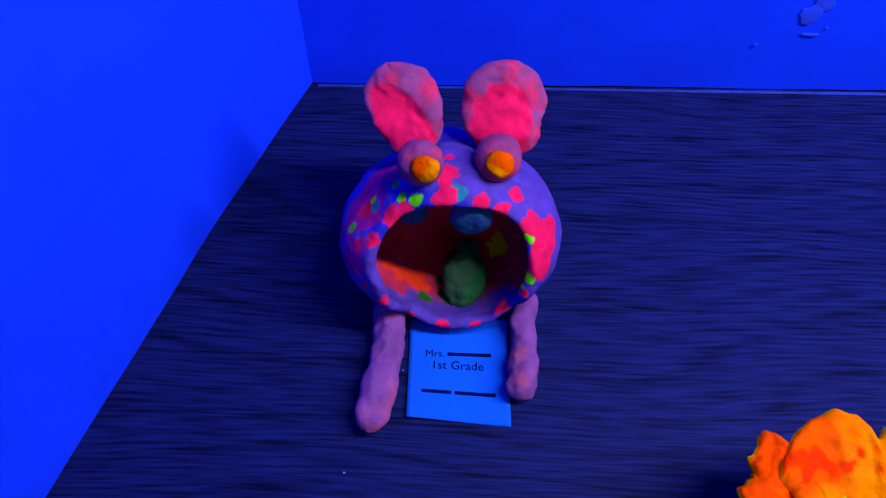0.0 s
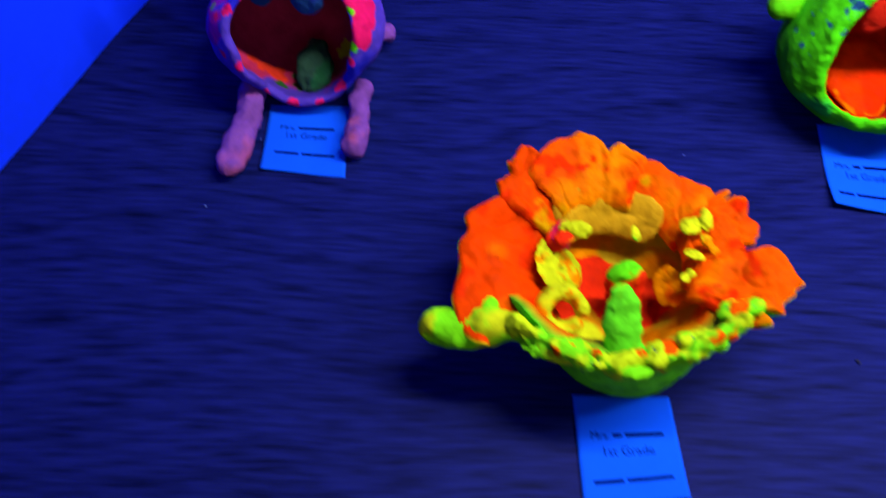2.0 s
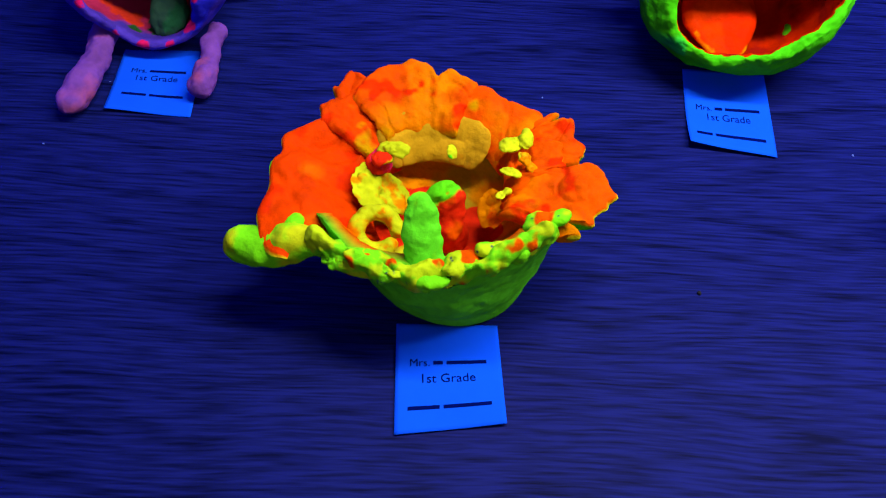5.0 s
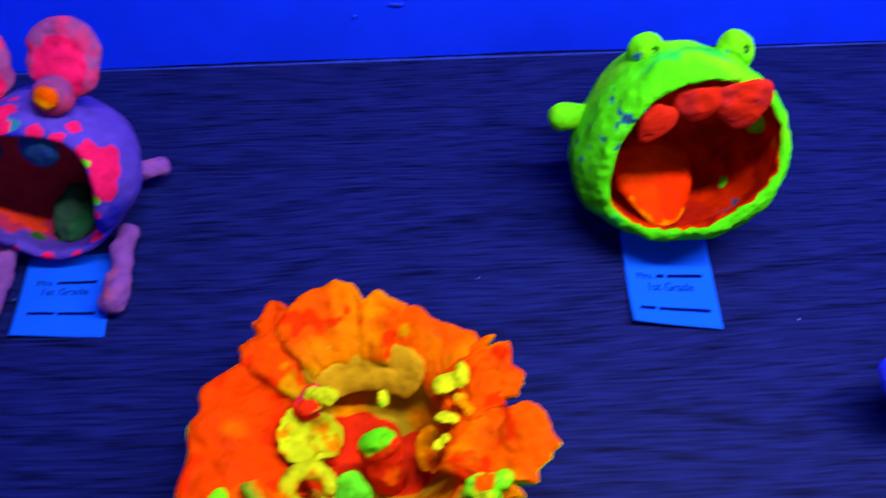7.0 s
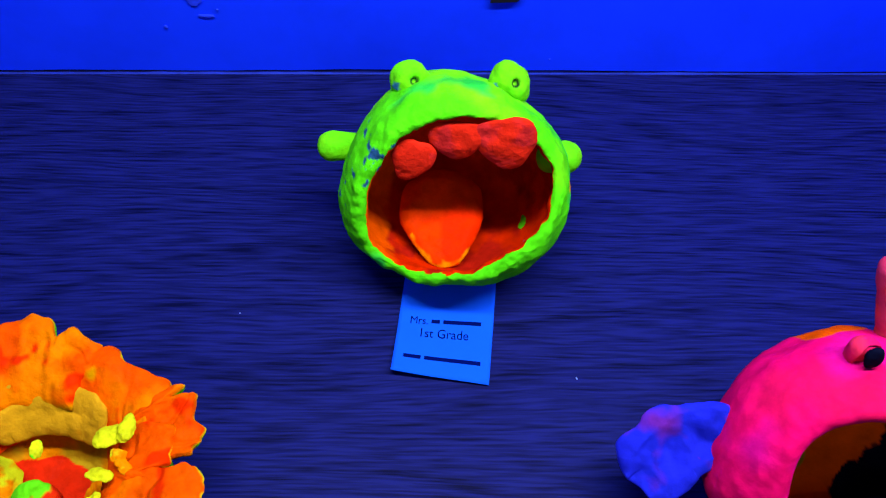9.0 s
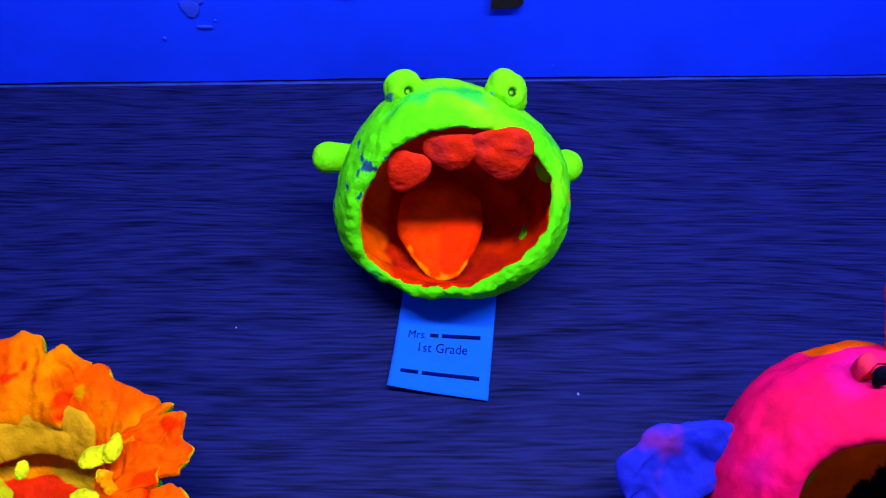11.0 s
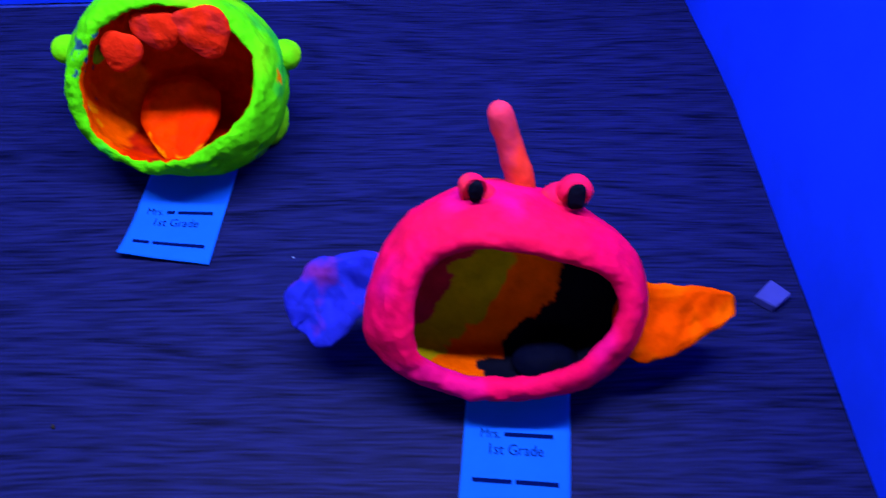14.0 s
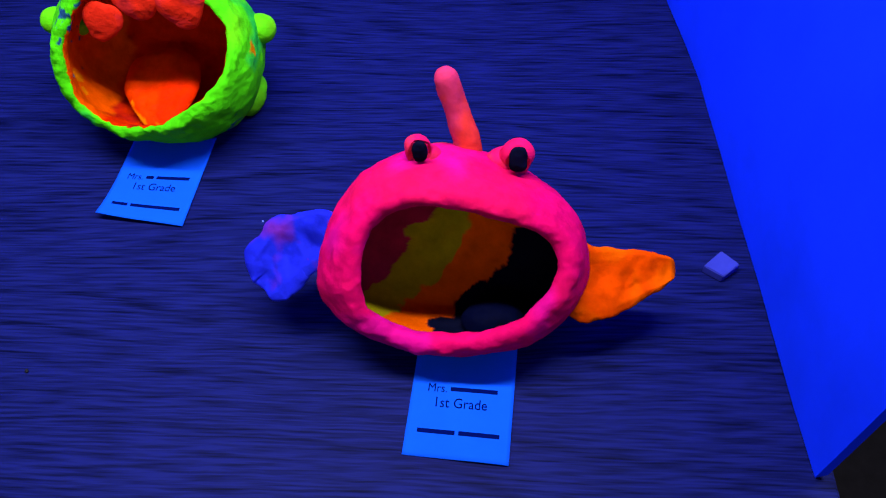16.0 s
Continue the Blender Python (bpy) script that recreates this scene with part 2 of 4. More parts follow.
def pot(centre, radii, lift, form, mouth, wall, lip, lump, seed, rows=(110, 22, 70), cols=360, crinkle=0.0, back=1.0):
    """A pinch pot lying on its back with its mouth towards -y, raised by lift degrees. radii: sideways, upwards, deep. form: the waviness of its
    girth; mouth: the opening's outline as a share of the girth. Returns verts, faces, and how far inside each vert is."""
    c = np.array(centre, float)
    axis = np.array((0.0, -np.cos(radians(lift)), np.sin(radians(lift))))
    side = np.array((1.0, 0.0, 0.0))
    up = np.array((0.0, np.sin(radians(lift)), np.cos(radians(lift))))
    t = np.linspace(0, 2 * np.pi, cols, endpoint=False)
    girth = wavy(t, form)
    a, b, d = radii
    edge = np.arcsin(np.clip(wavy(t, mouth), 0.05, 0.94))
    out = []
    inside = []
    n1, n2, n3 = rows

    def shell(phi, thin):
        r = np.sin(phi) * girth
        return c + ((a - thin) * r * np.cos(t))[:, None] * side + ((b - thin) * r * np.sin(t))[:, None] * up + ((d - thin) * np.cos(phi) * np.where(np.cos(phi) < 0, back, 1.0))[:, None] * axis

    for k in np.linspace(0, 1, n1):
        phi = np.pi + (edge - np.pi) * k
        out.append(shell(phi, 0 * phi))
        inside.append(np.zeros(cols))
    e0, e1 = shell(edge, 0 * edge), shell(edge, wall + 0 * edge)
    mid = 0.5 * (e0 + e1)
    nrm = e0 - e1
    tang = np.roll(mid, -1, 0) - np.roll(mid, 1, 0)
    fwd = np.cross(tang, nrm)
    fwd /= np.linalg.norm(fwd, axis=1)[:, None]
    fwd *= np.where(fwd @ axis < 0, -1, 1)[:, None]
    for k in np.linspace(0, np.pi, n2 + 2)[1:-1]:
        out.append(mid + 0.5 * nrm * np.cos(k) + fwd * (lip * np.sin(k)))
        inside.append(np.full(cols, k / np.pi))
    for k in np.linspace(0, 1, n3):
        phi = edge + (np.pi - edge) * k
        out.append(shell(phi, wall + 0 * phi))
        inside.append(np.full(cols, 1.0 + k))
    p = np.concatenate(out)
    inside = np.concatenate(inside)
    away = p - c
    away /= np.maximum(np.linalg.norm(away, axis=1), 1e-6)[:, None]
    bumps = lump * rough(p, 0.03, seed, 2) + 0.35 * lump * rough(p, 0.009, seed + 3, 2)
    # Pinched and torn clay along the lip.
    near = np.exp(-(((np.repeat(np.arange(sum(rows)), cols) - n1 - n2 / 2) / (n2 * 1.1)) ** 2))
    bumps = bumps + crinkle * near * (rough(p, 0.006, seed + 5, 3) + 0.6 * rough(p, 0.015, seed + 6, 2))
    p = p + away * (bumps * np.where(inside > 1, 0.6, 1.0))[:, None]
    p = p + axis * (0.8 * crinkle * near * rough(p, 0.007, seed + 7, 3))[:, None]
    # Settles flat on the table, the inner floor a wall's thickness higher.
    floor = np.where(inside > 0.5, wall * 0.8, 0.0008)
    low = p[:, 2] - floor
    p[:, 2] = floor + np.where(low < 0.004, 0.004 * np.exp(np.clip(low - 0.004, -0.2, 0) / 0.004), low)
    return p, grid_faces(sum(rows), cols), inside


# ---- the display: table, boards, floor ----
table = tagged(new("display_table"), "dark woodgrain laminate display table inside a three-sided board booth", "table")
part("tabletop", prism([(-0.40, -0.45), (0.682, -0.45), (0.682, 0.425), (-0.40, 0.425)], -0.03, 0.0, 0.0015), TABLE, table)
for lx, ly in ((-0.36, -0.40), (0.62, -0.40), (-0.36, 0.36), (0.62, 0.36)):
    part("leg", prism([(lx - 0.02, ly - 0.02), (lx + 0.02, ly - 0.02), (lx + 0.02, ly + 0.02), (lx - 0.02, ly + 0.02)], -0.75, -0.03, 0.003), DARK, table)
tagged(part("floor", prism([(-0.9, -1.0), (1.3, -1.0), (1.3, 0.9), (-0.9, 0.9)], -0.80, -0.75), FLOOR), "dark carpet floor under the table", "floor", kind="structure")

H = 0.42


def board(name, line, thickness, label, seed):
    """An upright foam board along a line on the table, its foot slightly uneven."""
    line = np.array(line, float)
    n = 220
    run = np.linspace(0, 1, n)
    ground = np.stack([np.interp(run, np.r_[0, np.cumsum(np.linalg.norm(np.diff(line, axis=0), axis=1))] / np.linalg.norm(np.diff(line, axis=0), axis=1).sum(), line[:, k]) for k in (0, 1)], -1)
    d = unit(line[-1] - line[0])
    out = np.array((d[1], -d[0]))
    lift = 0.0006 + 0.0007 * np.clip(rough(np.c_[ground, 0 * run], 0.05, seed, 3), -0.6, 1.5) + 0.0006
    sway = 0.0012 * rough(np.c_[ground, 0 * run], 0.12, seed + 4, 2)
    rows = []
    for zz, o in ((None, 0.0), (0.006, 0.0), (H * 0.5, 0.0), (H, 0.0), (H, thickness), (0.004, thickness)):
        xy = ground + out * (o + sway * (1 if zz is None or zz < 0.01 else 0.4))[:, None]
        rows.append(np.c_[xy, lift if zz is None else np.full(n, zz)])
    p = np.concatenate(rows)
    faces = [(r * n + c, r * n + c + 1, (r + 1) % 6 * n + c + 1, (r + 1) % 6 * n + c) for r in range(6) for c in range(n - 1)]
    faces += [tuple(r * n for r in range(6)), tuple(r * n + n - 1 for r in reversed(range(6)))]
    ob = link(name, p, faces, BOARD)
    ob.data.polygons.foreach_set("use_smooth", [False] * len(ob.data.polygons))
    return tagged(ob, label, "board wall", kind="structure")


board("wall_back", ((0.656, 0.4162), (-0.140, 0.3934)), 0.005, "white foam board back wall glowing blue under ultraviolet light", 3)
board("wall_left", ((-0.1155, 0.3935), (-0.1575, 0.287), (-0.2060, 0.144), (-0.298, -0.12)), 0.005, "white foam board side wall glowing blue, set at a slant", 5)
board("wall_right", ((0.6710, 0.0300), (0.6660, 0.160), (0.6630, 0.300), (0.6505, 0.4155)), 0.005, "white foam board side wall glowing blue, ending short", 7)


# ---- colours of the paints, as they glow ----
PINK, HOT, RED, ORANGE, AMBER = (1.0, 0.012, 0.16), (1.0, 0.02, 0.10), (1.0, 0.03, 0.004), (1.0, 0.11, 0.0), (1.0, 0.30, 0.0)
LIME, GREEN, YELLOW, MOSS = (0.16, 1.0, 0.01), (0.06, 0.75, 0.02), (0.75, 0.85, 0.01), (0.035, 0.15, 0.035)
BLUE, VIOLET, MAUVE, TEAL, BLACK, WINE = (0.03, 0.03, 0.75), (0.11, 0.055, 0.60), (0.20, 0.05, 0.36), (0.03, 0.22, 0.42), (0.003, 0.004, 0.02), (0.62, 0.03, 0.12)


def painted(p, base, other, size, seed, amount=0.0, sharp=3.0):
    """Two paints brushed into one another in uneven patches."""
    return blend(np.tile(np.array(base, float), (len(p), 1)), other, (rough(p, size, seed, 4) + amount) * sharp)


# ---- the polka-dot rabbit monster ----
def rabbit():
    ob = base_empty("clay_monster", -0.027, 0.26, "purple clay rabbit monster pot with pink dots and orange eyes", "clay monster", "clay monsters on the table")
    p, f, ins = pot((-0.031, 0.263, 0.0485), (0.0525, 0.052, 0.046), 19, (0.895, 0.046, -0.077, 0.042, 0.005, -0.010, 0.0, 0.036, 0.012), (0.885, 0.050, -0.040, -0.110, -0.030, -0.010, 0.060, -0.015, 0.003), 0.0062, 0.004, 0.0016, 11, crinkle=0.0007, back=1.3)
    col = painted(p, VIOLET, BLUE, 0.03, 3)
    col = blend(col, WINE, (ins - 1.08 + 0.08 * rough(p, 0.01, 4)) * 12)
    outer = spots(p, spots(p, col, SIDE_DOTS, 60, 0.4), LIP_DOTS, 40, 0.4)
    col = np.where((ins > 1.1)[:, None], spots(p, col, MOUTH_DOTS, 80, 0.4), outer)
    link("body", p, f, CLAY, ob, "", col)
    for ear, seed in ((((-0.044, 0.280, 0.083, 0.009, 0.008), (-0.0475, 0.289, 0.089, 0.0135, 0.008), (-0.0540, 0.300, 0.098, 0.0165, 0.007), (-0.0605, 0.3115, 0.1085, 0.0150, 0.006)), 21),
                      (((-0.008, 0.281, 0.082, 0.010, 0.008), (-0.0075, 0.290, 0.089, 0.0170, 0.008), (-0.0070, 0.300, 0.097, 0.0190, 0.007), (-0.0085, 0.3130, 0.1115, 0.0160, 0.006)), 22)):
        p, f = limb(ear, 90, 90, 0.0030, 0.015, seed)
        mid = np.array(ear)[:, :3]
        # A thumb-pressed hollow in the front, painted pink.
        t = np.clip((p[:, 2] - mid[0, 2]) / (mid[-1, 2] - mid[0, 2]), 0, 1)
        cx = np.interp(t, np.linspace(0, 1, 4), mid[:, 0])
        cy = np.interp(t, np.linspace(0, 1, 4), mid[:, 1])
        hollow = np.clip(1 - ((p[:, 0] - cx + 0.0020) / 0.0145) ** 2 - ((t - 0.44) / 0.50) ** 2 + 0.16 * rough(p, 0.010, seed), 0, 1) * (p[:, 1] < cy)
        p[:, 1] += 0.0042 * hollow * (p[:, 1] < cy)
        col = painted(p, (0.36, 0.07, 0.32), (0.70, 0.04, 0.20), 0.009, seed + 4, -0.05, 2.0)
        col = blend(col, PINK, (hollow - 0.06 + 0.14 * rough(p, 0.005, seed + 9)) * 6)
        link("ear", p, f, CLAY, ob, "mauve ear with a pink hollow", col)
    for x, y, z, r, dx, seed in ((-0.0435, 0.2655, 0.0985, 0.0098, 0.0026, 31), (-0.0100, 0.2740, 0.0925, 0.0102, 0.0, 32)):
        p, f = egg((x, y, z), (r, r, r), (0, 0, 0), 40, 0.0008, 0.01, seed)
        ball = link("eye", p, f, CLAY, ob, "mauve eyeball", painted(p, (0.36, 0.06, 0.28), (0.6, 0.05, 0.2), 0.008, seed))
        p, f = egg((x + dx, y - 0.0075, z + 0.0060), (0.0060, 0.0036, 0.0058), (-38, 0, 0), 32, 0.0008, 0.005, seed + 1)
        link("pupil", p, f, CLAY, ball, "orange pupil", painted(p, ORANGE, AMBER, 0.006, seed))
    for path, name, seed in ((((-0.0565, 0.246, 0.012, 0.0090, 0.008), (-0.0570, 0.236, 0.011, 0.0092, 0.008), (-0.0570, 0.220, 0.010, 0.0080, 0.007), (-0.0600, 0.202, 0.009, 0.0095, 0.009), (-0.0640, 0.1765, 0.0085, 0.0100, 0.0085)), "front_leg", 51),
                             (((0.0090, 0.252, 0.013, 0.0072, 0.006), (0.0088, 0.240, 0.012, 0.0068, 0.006), (0.0080, 0.221, 0.010, 0.0062, 0.006), (0.0085, 0.207, 0.009, 0.0082, 0.009), (0.0045, 0.1955, 0.0085, 0.0094, 0.009)), "front_leg", 52),
                             (((0.006, 0.286, 0.018, 0.008, 0.007), (0.018, 0.293, 0.013, 0.007, 0.007), (0.0265, 0.297, 0.010, 0.009, 0.008)), "back_leg", 53)):
        p, f = limb([(x, y, z, a * 0.90, b * 0.90) for x, y, z, a, b in path], 80, 56, 0.0017, 0.010, seed)
        p[:, 2] = np.maximum(p[:, 2], 0.0006)
        link(name, p, f, CLAY, ob, "mauve coil of clay", painted(p, (0.25, 0.075, 0.42), (0.45, 0.09, 0.28), 0.014, seed, -0.2, 1.5))
    for x, y, z, w, seed in ((-0.0205, 0.2560, 0.0720, 0.0095, 61), (-0.0475, 0.2590, 0.0740, 0.008, 62)):
        p, f = egg((x, y, z), (w, 0.003, 0.0115), (-8, 0, 0), 32, 0.0006, 0.006, seed)
        link("tooth", p, f, CLAY, ob, "blue tooth hanging from the upper lip", painted(p, (0.02, 0.09, 0.32), (0.02, 0.04, 0.40), 0.01, seed))
    p, f = egg((-0.0215, 0.258, 0.015), (0.0105, 0.019, 0.0080), (22, 0, 0), 60, 0.0024, 0.010, 63)
    link("tongue", p, f, CLAY, ob, "dark green tongue", painted(p, (0.045, 0.130, 0.075), (0.03, 0.19, 0.07), 0.008, 63))


MAGENTA, SCARLET = (0.50, 0.012, 0.38), (1.0, 0.05, 0.02)
LIP_DOTS = [
    (-0.0310, 0.2664, 0.0909, 0.0046, PINK), (-0.0331, 0.2613, 0.0908, 0.0030, PINK), (-0.0323, 0.2535, 0.0905, 0.0050, PINK), (-0.0168, 0.2533, 0.0862, 0.0048, PINK),
    (-0.0078, 0.2536, 0.0808, 0.0043, PINK), (-0.0013, 0.2627, 0.0808, 0.0033, PINK), (-0.0317, 0.2766, 0.0884, 0.0022, PINK), (-0.0544, 0.2504, 0.0799, 0.0051, PINK),
    (-0.0491, 0.2524, 0.0833, 0.0034, PINK), (-0.0423, 0.2964, 0.0147, 0.0019, PINK), (-0.0638, 0.2427, 0.0720, 0.0033, PINK), (-0.0640, 0.2413, 0.0714, 0.0028, PINK),
    (-0.0581, 0.2267, 0.0447, 0.0028, PINK), (-0.0472, 0.2332, 0.0182, 0.0020, PINK), (-0.0324, 0.2302, 0.0123, 0.0035, PINK), (-0.0160, 0.2307, 0.0139, 0.0027, PINK),
    (-0.0028, 0.2354, 0.0240, 0.0040, PINK), (0.0044, 0.2322, 0.0476, 0.0027, PINK), (-0.0671, 0.2316, 0.0492, 0.0024, PINK),
]
SIDE_DOTS = [
    (-0.0700, 0.2600, 0.0720, 0.0130, MAGENTA), (-0.0760, 0.2550, 0.0480, 0.0120, MAGENTA), (-0.0480, 0.2780, 0.0880, 0.0090, MAGENTA),
    (-0.0620, 0.2782, 0.0687, 0.0110, MAGENTA), (-0.0729, 0.2426, 0.0625, 0.0080, MAGENTA), (-0.0700, 0.2590, 0.0672, 0.0060, MAGENTA), (-0.0738, 0.2400, 0.0572, 0.0075, MAGENTA),
    (-0.0675, 0.2592, 0.0693, 0.0046, PINK), (-0.0703, 0.2432, 0.0664, 0.0026, PINK), (0.0058, 0.2506, 0.0761, 0.0056, PINK), (0.0122, 0.2511, 0.0700, 0.0055, PINK),
    (0.0111, 0.2398, 0.0628, 0.0085, PINK), (0.0122, 0.2494, 0.0688, 0.0090, PINK), (0.0126, 0.2405, 0.0602, 0.0075, PINK), (-0.0546, 0.2664, 0.0801, 0.0024, LIME),
    (-0.0514, 0.2570, 0.0834, 0.0025, LIME), (-0.0448, 0.2540, 0.0871, 0.0028, LIME), (-0.0644, 0.2632, 0.0720, 0.0015, LIME), (-0.0735, 0.2525, 0.0649, 0.0024, GREEN),
    (-0.0270, 0.2564, 0.0908, 0.0040, TEAL), (-0.0629, 0.2587, 0.0734, 0.0030, TEAL), (0.0046, 0.2457, 0.0724, 0.0022, LIME), (0.0038, 0.2338, 0.0489, 0.0024, LIME), (0.0063, 0.2348, 0.0559, 0.0026, LIME),
]
MOUTH_DOTS = [
    (-0.0593, 0.2598, 0.0189, 0.0036, SCARLET), (-0.0537, 0.2571, 0.0153, 0.0046, SCARLET), (-0.0445, 0.2566, 0.0098, 0.0058, SCARLET), (-0.0488, 0.2575, 0.0122, 0.0050, SCARLET),
    (-0.0048, 0.2758, 0.0147, 0.0060, YELLOW), (-0.0413, 0.2470, 0.0106, 0.0041, MOSS), (-0.0310, 0.2515, 0.0067, 0.0036, MOSS), (-0.0333, 0.2588, 0.0064, 0.0027, MOSS),
    (-0.0286, 0.2470, 0.0073, 0.0027, MOSS), (-0.0036, 0.2569, 0.0139, 0.0041, HOT), (0.0037, 0.2632, 0.0201, 0.0044, HOT), (-0.0323, 0.2732, 0.0068, 0.0054, WINE), (0.0004, 0.2593, 0.0170, 0.0038, HOT),
]

# ---- the petal-mouthed flower monster ----
FC = np.array((0.144, 0.103))


def flower():
    ob = base_empty("clay_monster", 0.155, 0.09, "orange and lime green clay flower monster bowl with ragged petals", "clay monster", "clay monsters on the table")
    cols, n1, n2 = 320, 90, 70
    t = np.linspace(0, 2 * np.pi, cols, endpoint=False)
    c, s = np.cos(t), np.sin(t)
    rim = 1.0 / np.sqrt((c / 0.056) ** 2 + (s / np.where(s > 0, 0.052, 0.054)) ** 2)
    rows, ins = [], []
    base = np.array((0.014, -0.013))
    low = 1 - 0.27 * np.clip((s + 0.62) / 0.5, 0, 1) ** 2 * (3 - 2 * np.clip((s + 0.62) / 0.5, 0, 1))
    for k in np.linspace(0, 1, n1):
        up = max(0.0, (k - 0.25) / 0.75)
        r = 0.036 * (k / 0.25) ** 0.8 if k < 0.25 else 0.036 + (rim - 0.036) * min(1.0, up / 0.8) ** 0.75
        shift = base * (1 - up)
        z = 0.0008 + 0.058 * low * up**1.1
        rows.append(np.stack([FC[0] + shift[0] + r * c, FC[1] + shift[1] + r * s, z + 0 * t], -1))
        ins.append(np.full(cols, 0.0))
    for k in np.linspace(0, 1, n2):
        r = (rim - 0.008) * (1 - k) ** 0.55
        z = 0.055 * low - (0.055 * low - 0.018) * np.clip(k * 1.6, 0, 1) ** 0.8
        rows.append(np.stack([FC[0] + 0.004 * k + r * c, FC[1] - 0.006 * k + r * s, z + 0 * t], -1))
        ins.append(np.full(cols, 1.0 + k))
    p, ins = np.concatenate(rows), np.concatenate(ins)
    away = p - np.array((*FC, 0.04))
    away /= np.linalg.norm(away, axis=1)[:, None]
    p = p + away * ((0.0028 * rough(p, 0.03, 71, 2) + 0.0010 * rough(p, 0.008, 72)) * np.clip(p[:, 2] / 0.01, 0, 1))[:, None]
    p[:, 2] = np.maximum(p[:, 2], 0.0005)
    col = painted(p, (0.15, 0.85, 0.02), (0.20, 1.0, 0.02), 0.03, 73, -0.1, 1.5)
    inner = painted(p, AMBER, (0.62, 0.40, 0.01), 0.02, 74, 0.1, 2.0)
    inner = blend(inner, YELLOW, (rough(p, 0.03, 75) - 0.25 - 18 * (p[:, 0] - 0.132)) * 4 * (p[:, 1] < 0.11))
    inner = blend(inner, ORANGE, (p[:, 2] - 0.044 + 0.004 * rough(p, 0.012, 77)) * 400 * ((p[:, 0] < 0.122) | (p[:, 0] > 0.178)))
    inner = spots(p, inner, [(0.146, 0.112, 0.014, 0.020, RED), (0.163, 0.098, 0.014, 0.016, RED), (0.128, 0.094, 0.018, 0.012, RED)], 76, 0.4)
    col = np.where((ins > 0.5)[:, None], inner, col)
    col = blend(col, ORANGE, (p[:, 2] - 0.038) * 600 * (p[:, 1] > 0.080) * (ins > 0.5))
    link("bowl", p, grid_faces(n1 + n2, cols), ROUGH_CLAY, ob, "green clay bowl, amber and red inside", col)
    # Petals: torn slabs folded out over the rim. Direction, half width in degrees, reach, inner edge, height, rise outwards, redness.
    petals = [(170, 30, 0.0785, 0.029, 0.0575, 0.001, 0.062), (131, 12, 0.0745, 0.033, 0.0570, 0.002, 0.070),
              (101, 19, 0.0735, 0.036, 0.0615, 0.001, 0.10), (58, 24, 0.0690, 0.035, 0.0580, 0.001, 0.10),
              (23, 9, 0.0790, 0.037, 0.0610, 0.001, 0.10), (4, 15, 0.0650, 0.034, 0.0630, 0.000, 0.105), (345, 12, 0.0800, 0.036, 0.0650, 0.003, 0.11)]
    na, nr = 70, 60
    for n, (deg, half, reach, near, z, rise, red) in enumerate(petals):
        va, vr = (g.ravel() for g in np.meshgrid(np.linspace(-1, 1, na), np.linspace(-1, 1, nr), indexing="ij"))
        way = np.stack([va * 1.4, 0 * va, 0 * va + 3.7 * n], -1)
        fused = 0.4 if 150 < deg < 240 else 1.0
        far = reach * (1 - 0.13 * fused * np.abs(va) ** 3) * (1 + 0.10 * rough(way, 0.7, 80 + n, 3) - 0.14 * fused * np.exp(-(((va - 0.7 * math.sin(5.0 * n)) / 0.10) ** 2)))
        if half > 25:  # the broad left sheet has three soft lobes
            far = far * (1 + 0.06 * np.cos(2 * np.pi * (va * 1.15 + 0.08)))
        inner_edge = (near + 0.0005) * (1 + 0.06 * rough(way + 5.0, 0.7, 88 + n, 2))
        r = inner_edge + (far - inner_edge) * (vr * 0.5 + 0.5)
        wide = radians(half * 1.55) * va * (1 + 0.10 * rough(np.stack([vr * 1.3, 0 * vr, 0 * vr + 1.9 * n], -1), 0.5, 84 + n, 2))
        t = radians(deg) + wide
        flat = np.stack([FC[0] + r * np.cos(t), FC[1] + r * np.sin(t), 0 * r], -1)
        dip = 0.021 * (0.5 - 0.5 * vr) ** 1.5 if half > 25 or 140 < deg < 235 else 0.009 * (0.5 - 0.5 * vr) ** 2
        lift = z - 0.0065 - dip + rise * (vr + 1) + 0.0024 * rough(flat + 0.1 * n, 0.018, 90 + n, 2) + 0.0008 * rough(flat + 0.1 * n, 0.005, 95 + n, 2)
        crease = np.abs(rough(flat * 0.9 + 0.2 * n, 0.026, 98 + n, 2))
        cut = 0.0013 * np.exp(-((crease / 0.05) ** 2))
        body = 0.0042 * np.sqrt(np.clip(1 - np.maximum(np.abs(va), np.abs(vr)) ** 7, 0, 1))
        p = np.concatenate([flat + np.stack([0 * r, 0 * r, lift + body - cut], -1), flat + np.stack([0 * r, 0 * r, lift - body], -1)])
        f = [(a * nr + b, (a + 1) * nr + b, (a + 1) * nr + b + 1, a * nr + b + 1) for a in range(na - 1) for b in range(nr - 1)]
        f += [tuple(na * nr + k for k in reversed(q)) for q in f]
        col = painted(p, (1.0, red, 0.0), (1.0, red * 2.4, 0.0), 0.022, 100 + n, 0.1 if deg < 125 or deg > 300 else -0.3, 2.0)
        col = blend(col, (1.0, 0.035, 0.0), (rough(p, 0.012, 111 + n, 3) - 0.45) * 4)
        inner = np.tile(vr, 2)
        col = blend(col, (0.80, 0.40, 0.0), (rough(p, 0.012, 105 + n) - 0.55 - 0.9 * (inner + 0.3)) * 2.0 * (30 < deg < 150))
        col = blend(col, (0.75, 0.80, 0.01), (np.tile(vr, 2) - 0.985 + 0.05 * rough(p, 0.008, 108 + n)) * 40)
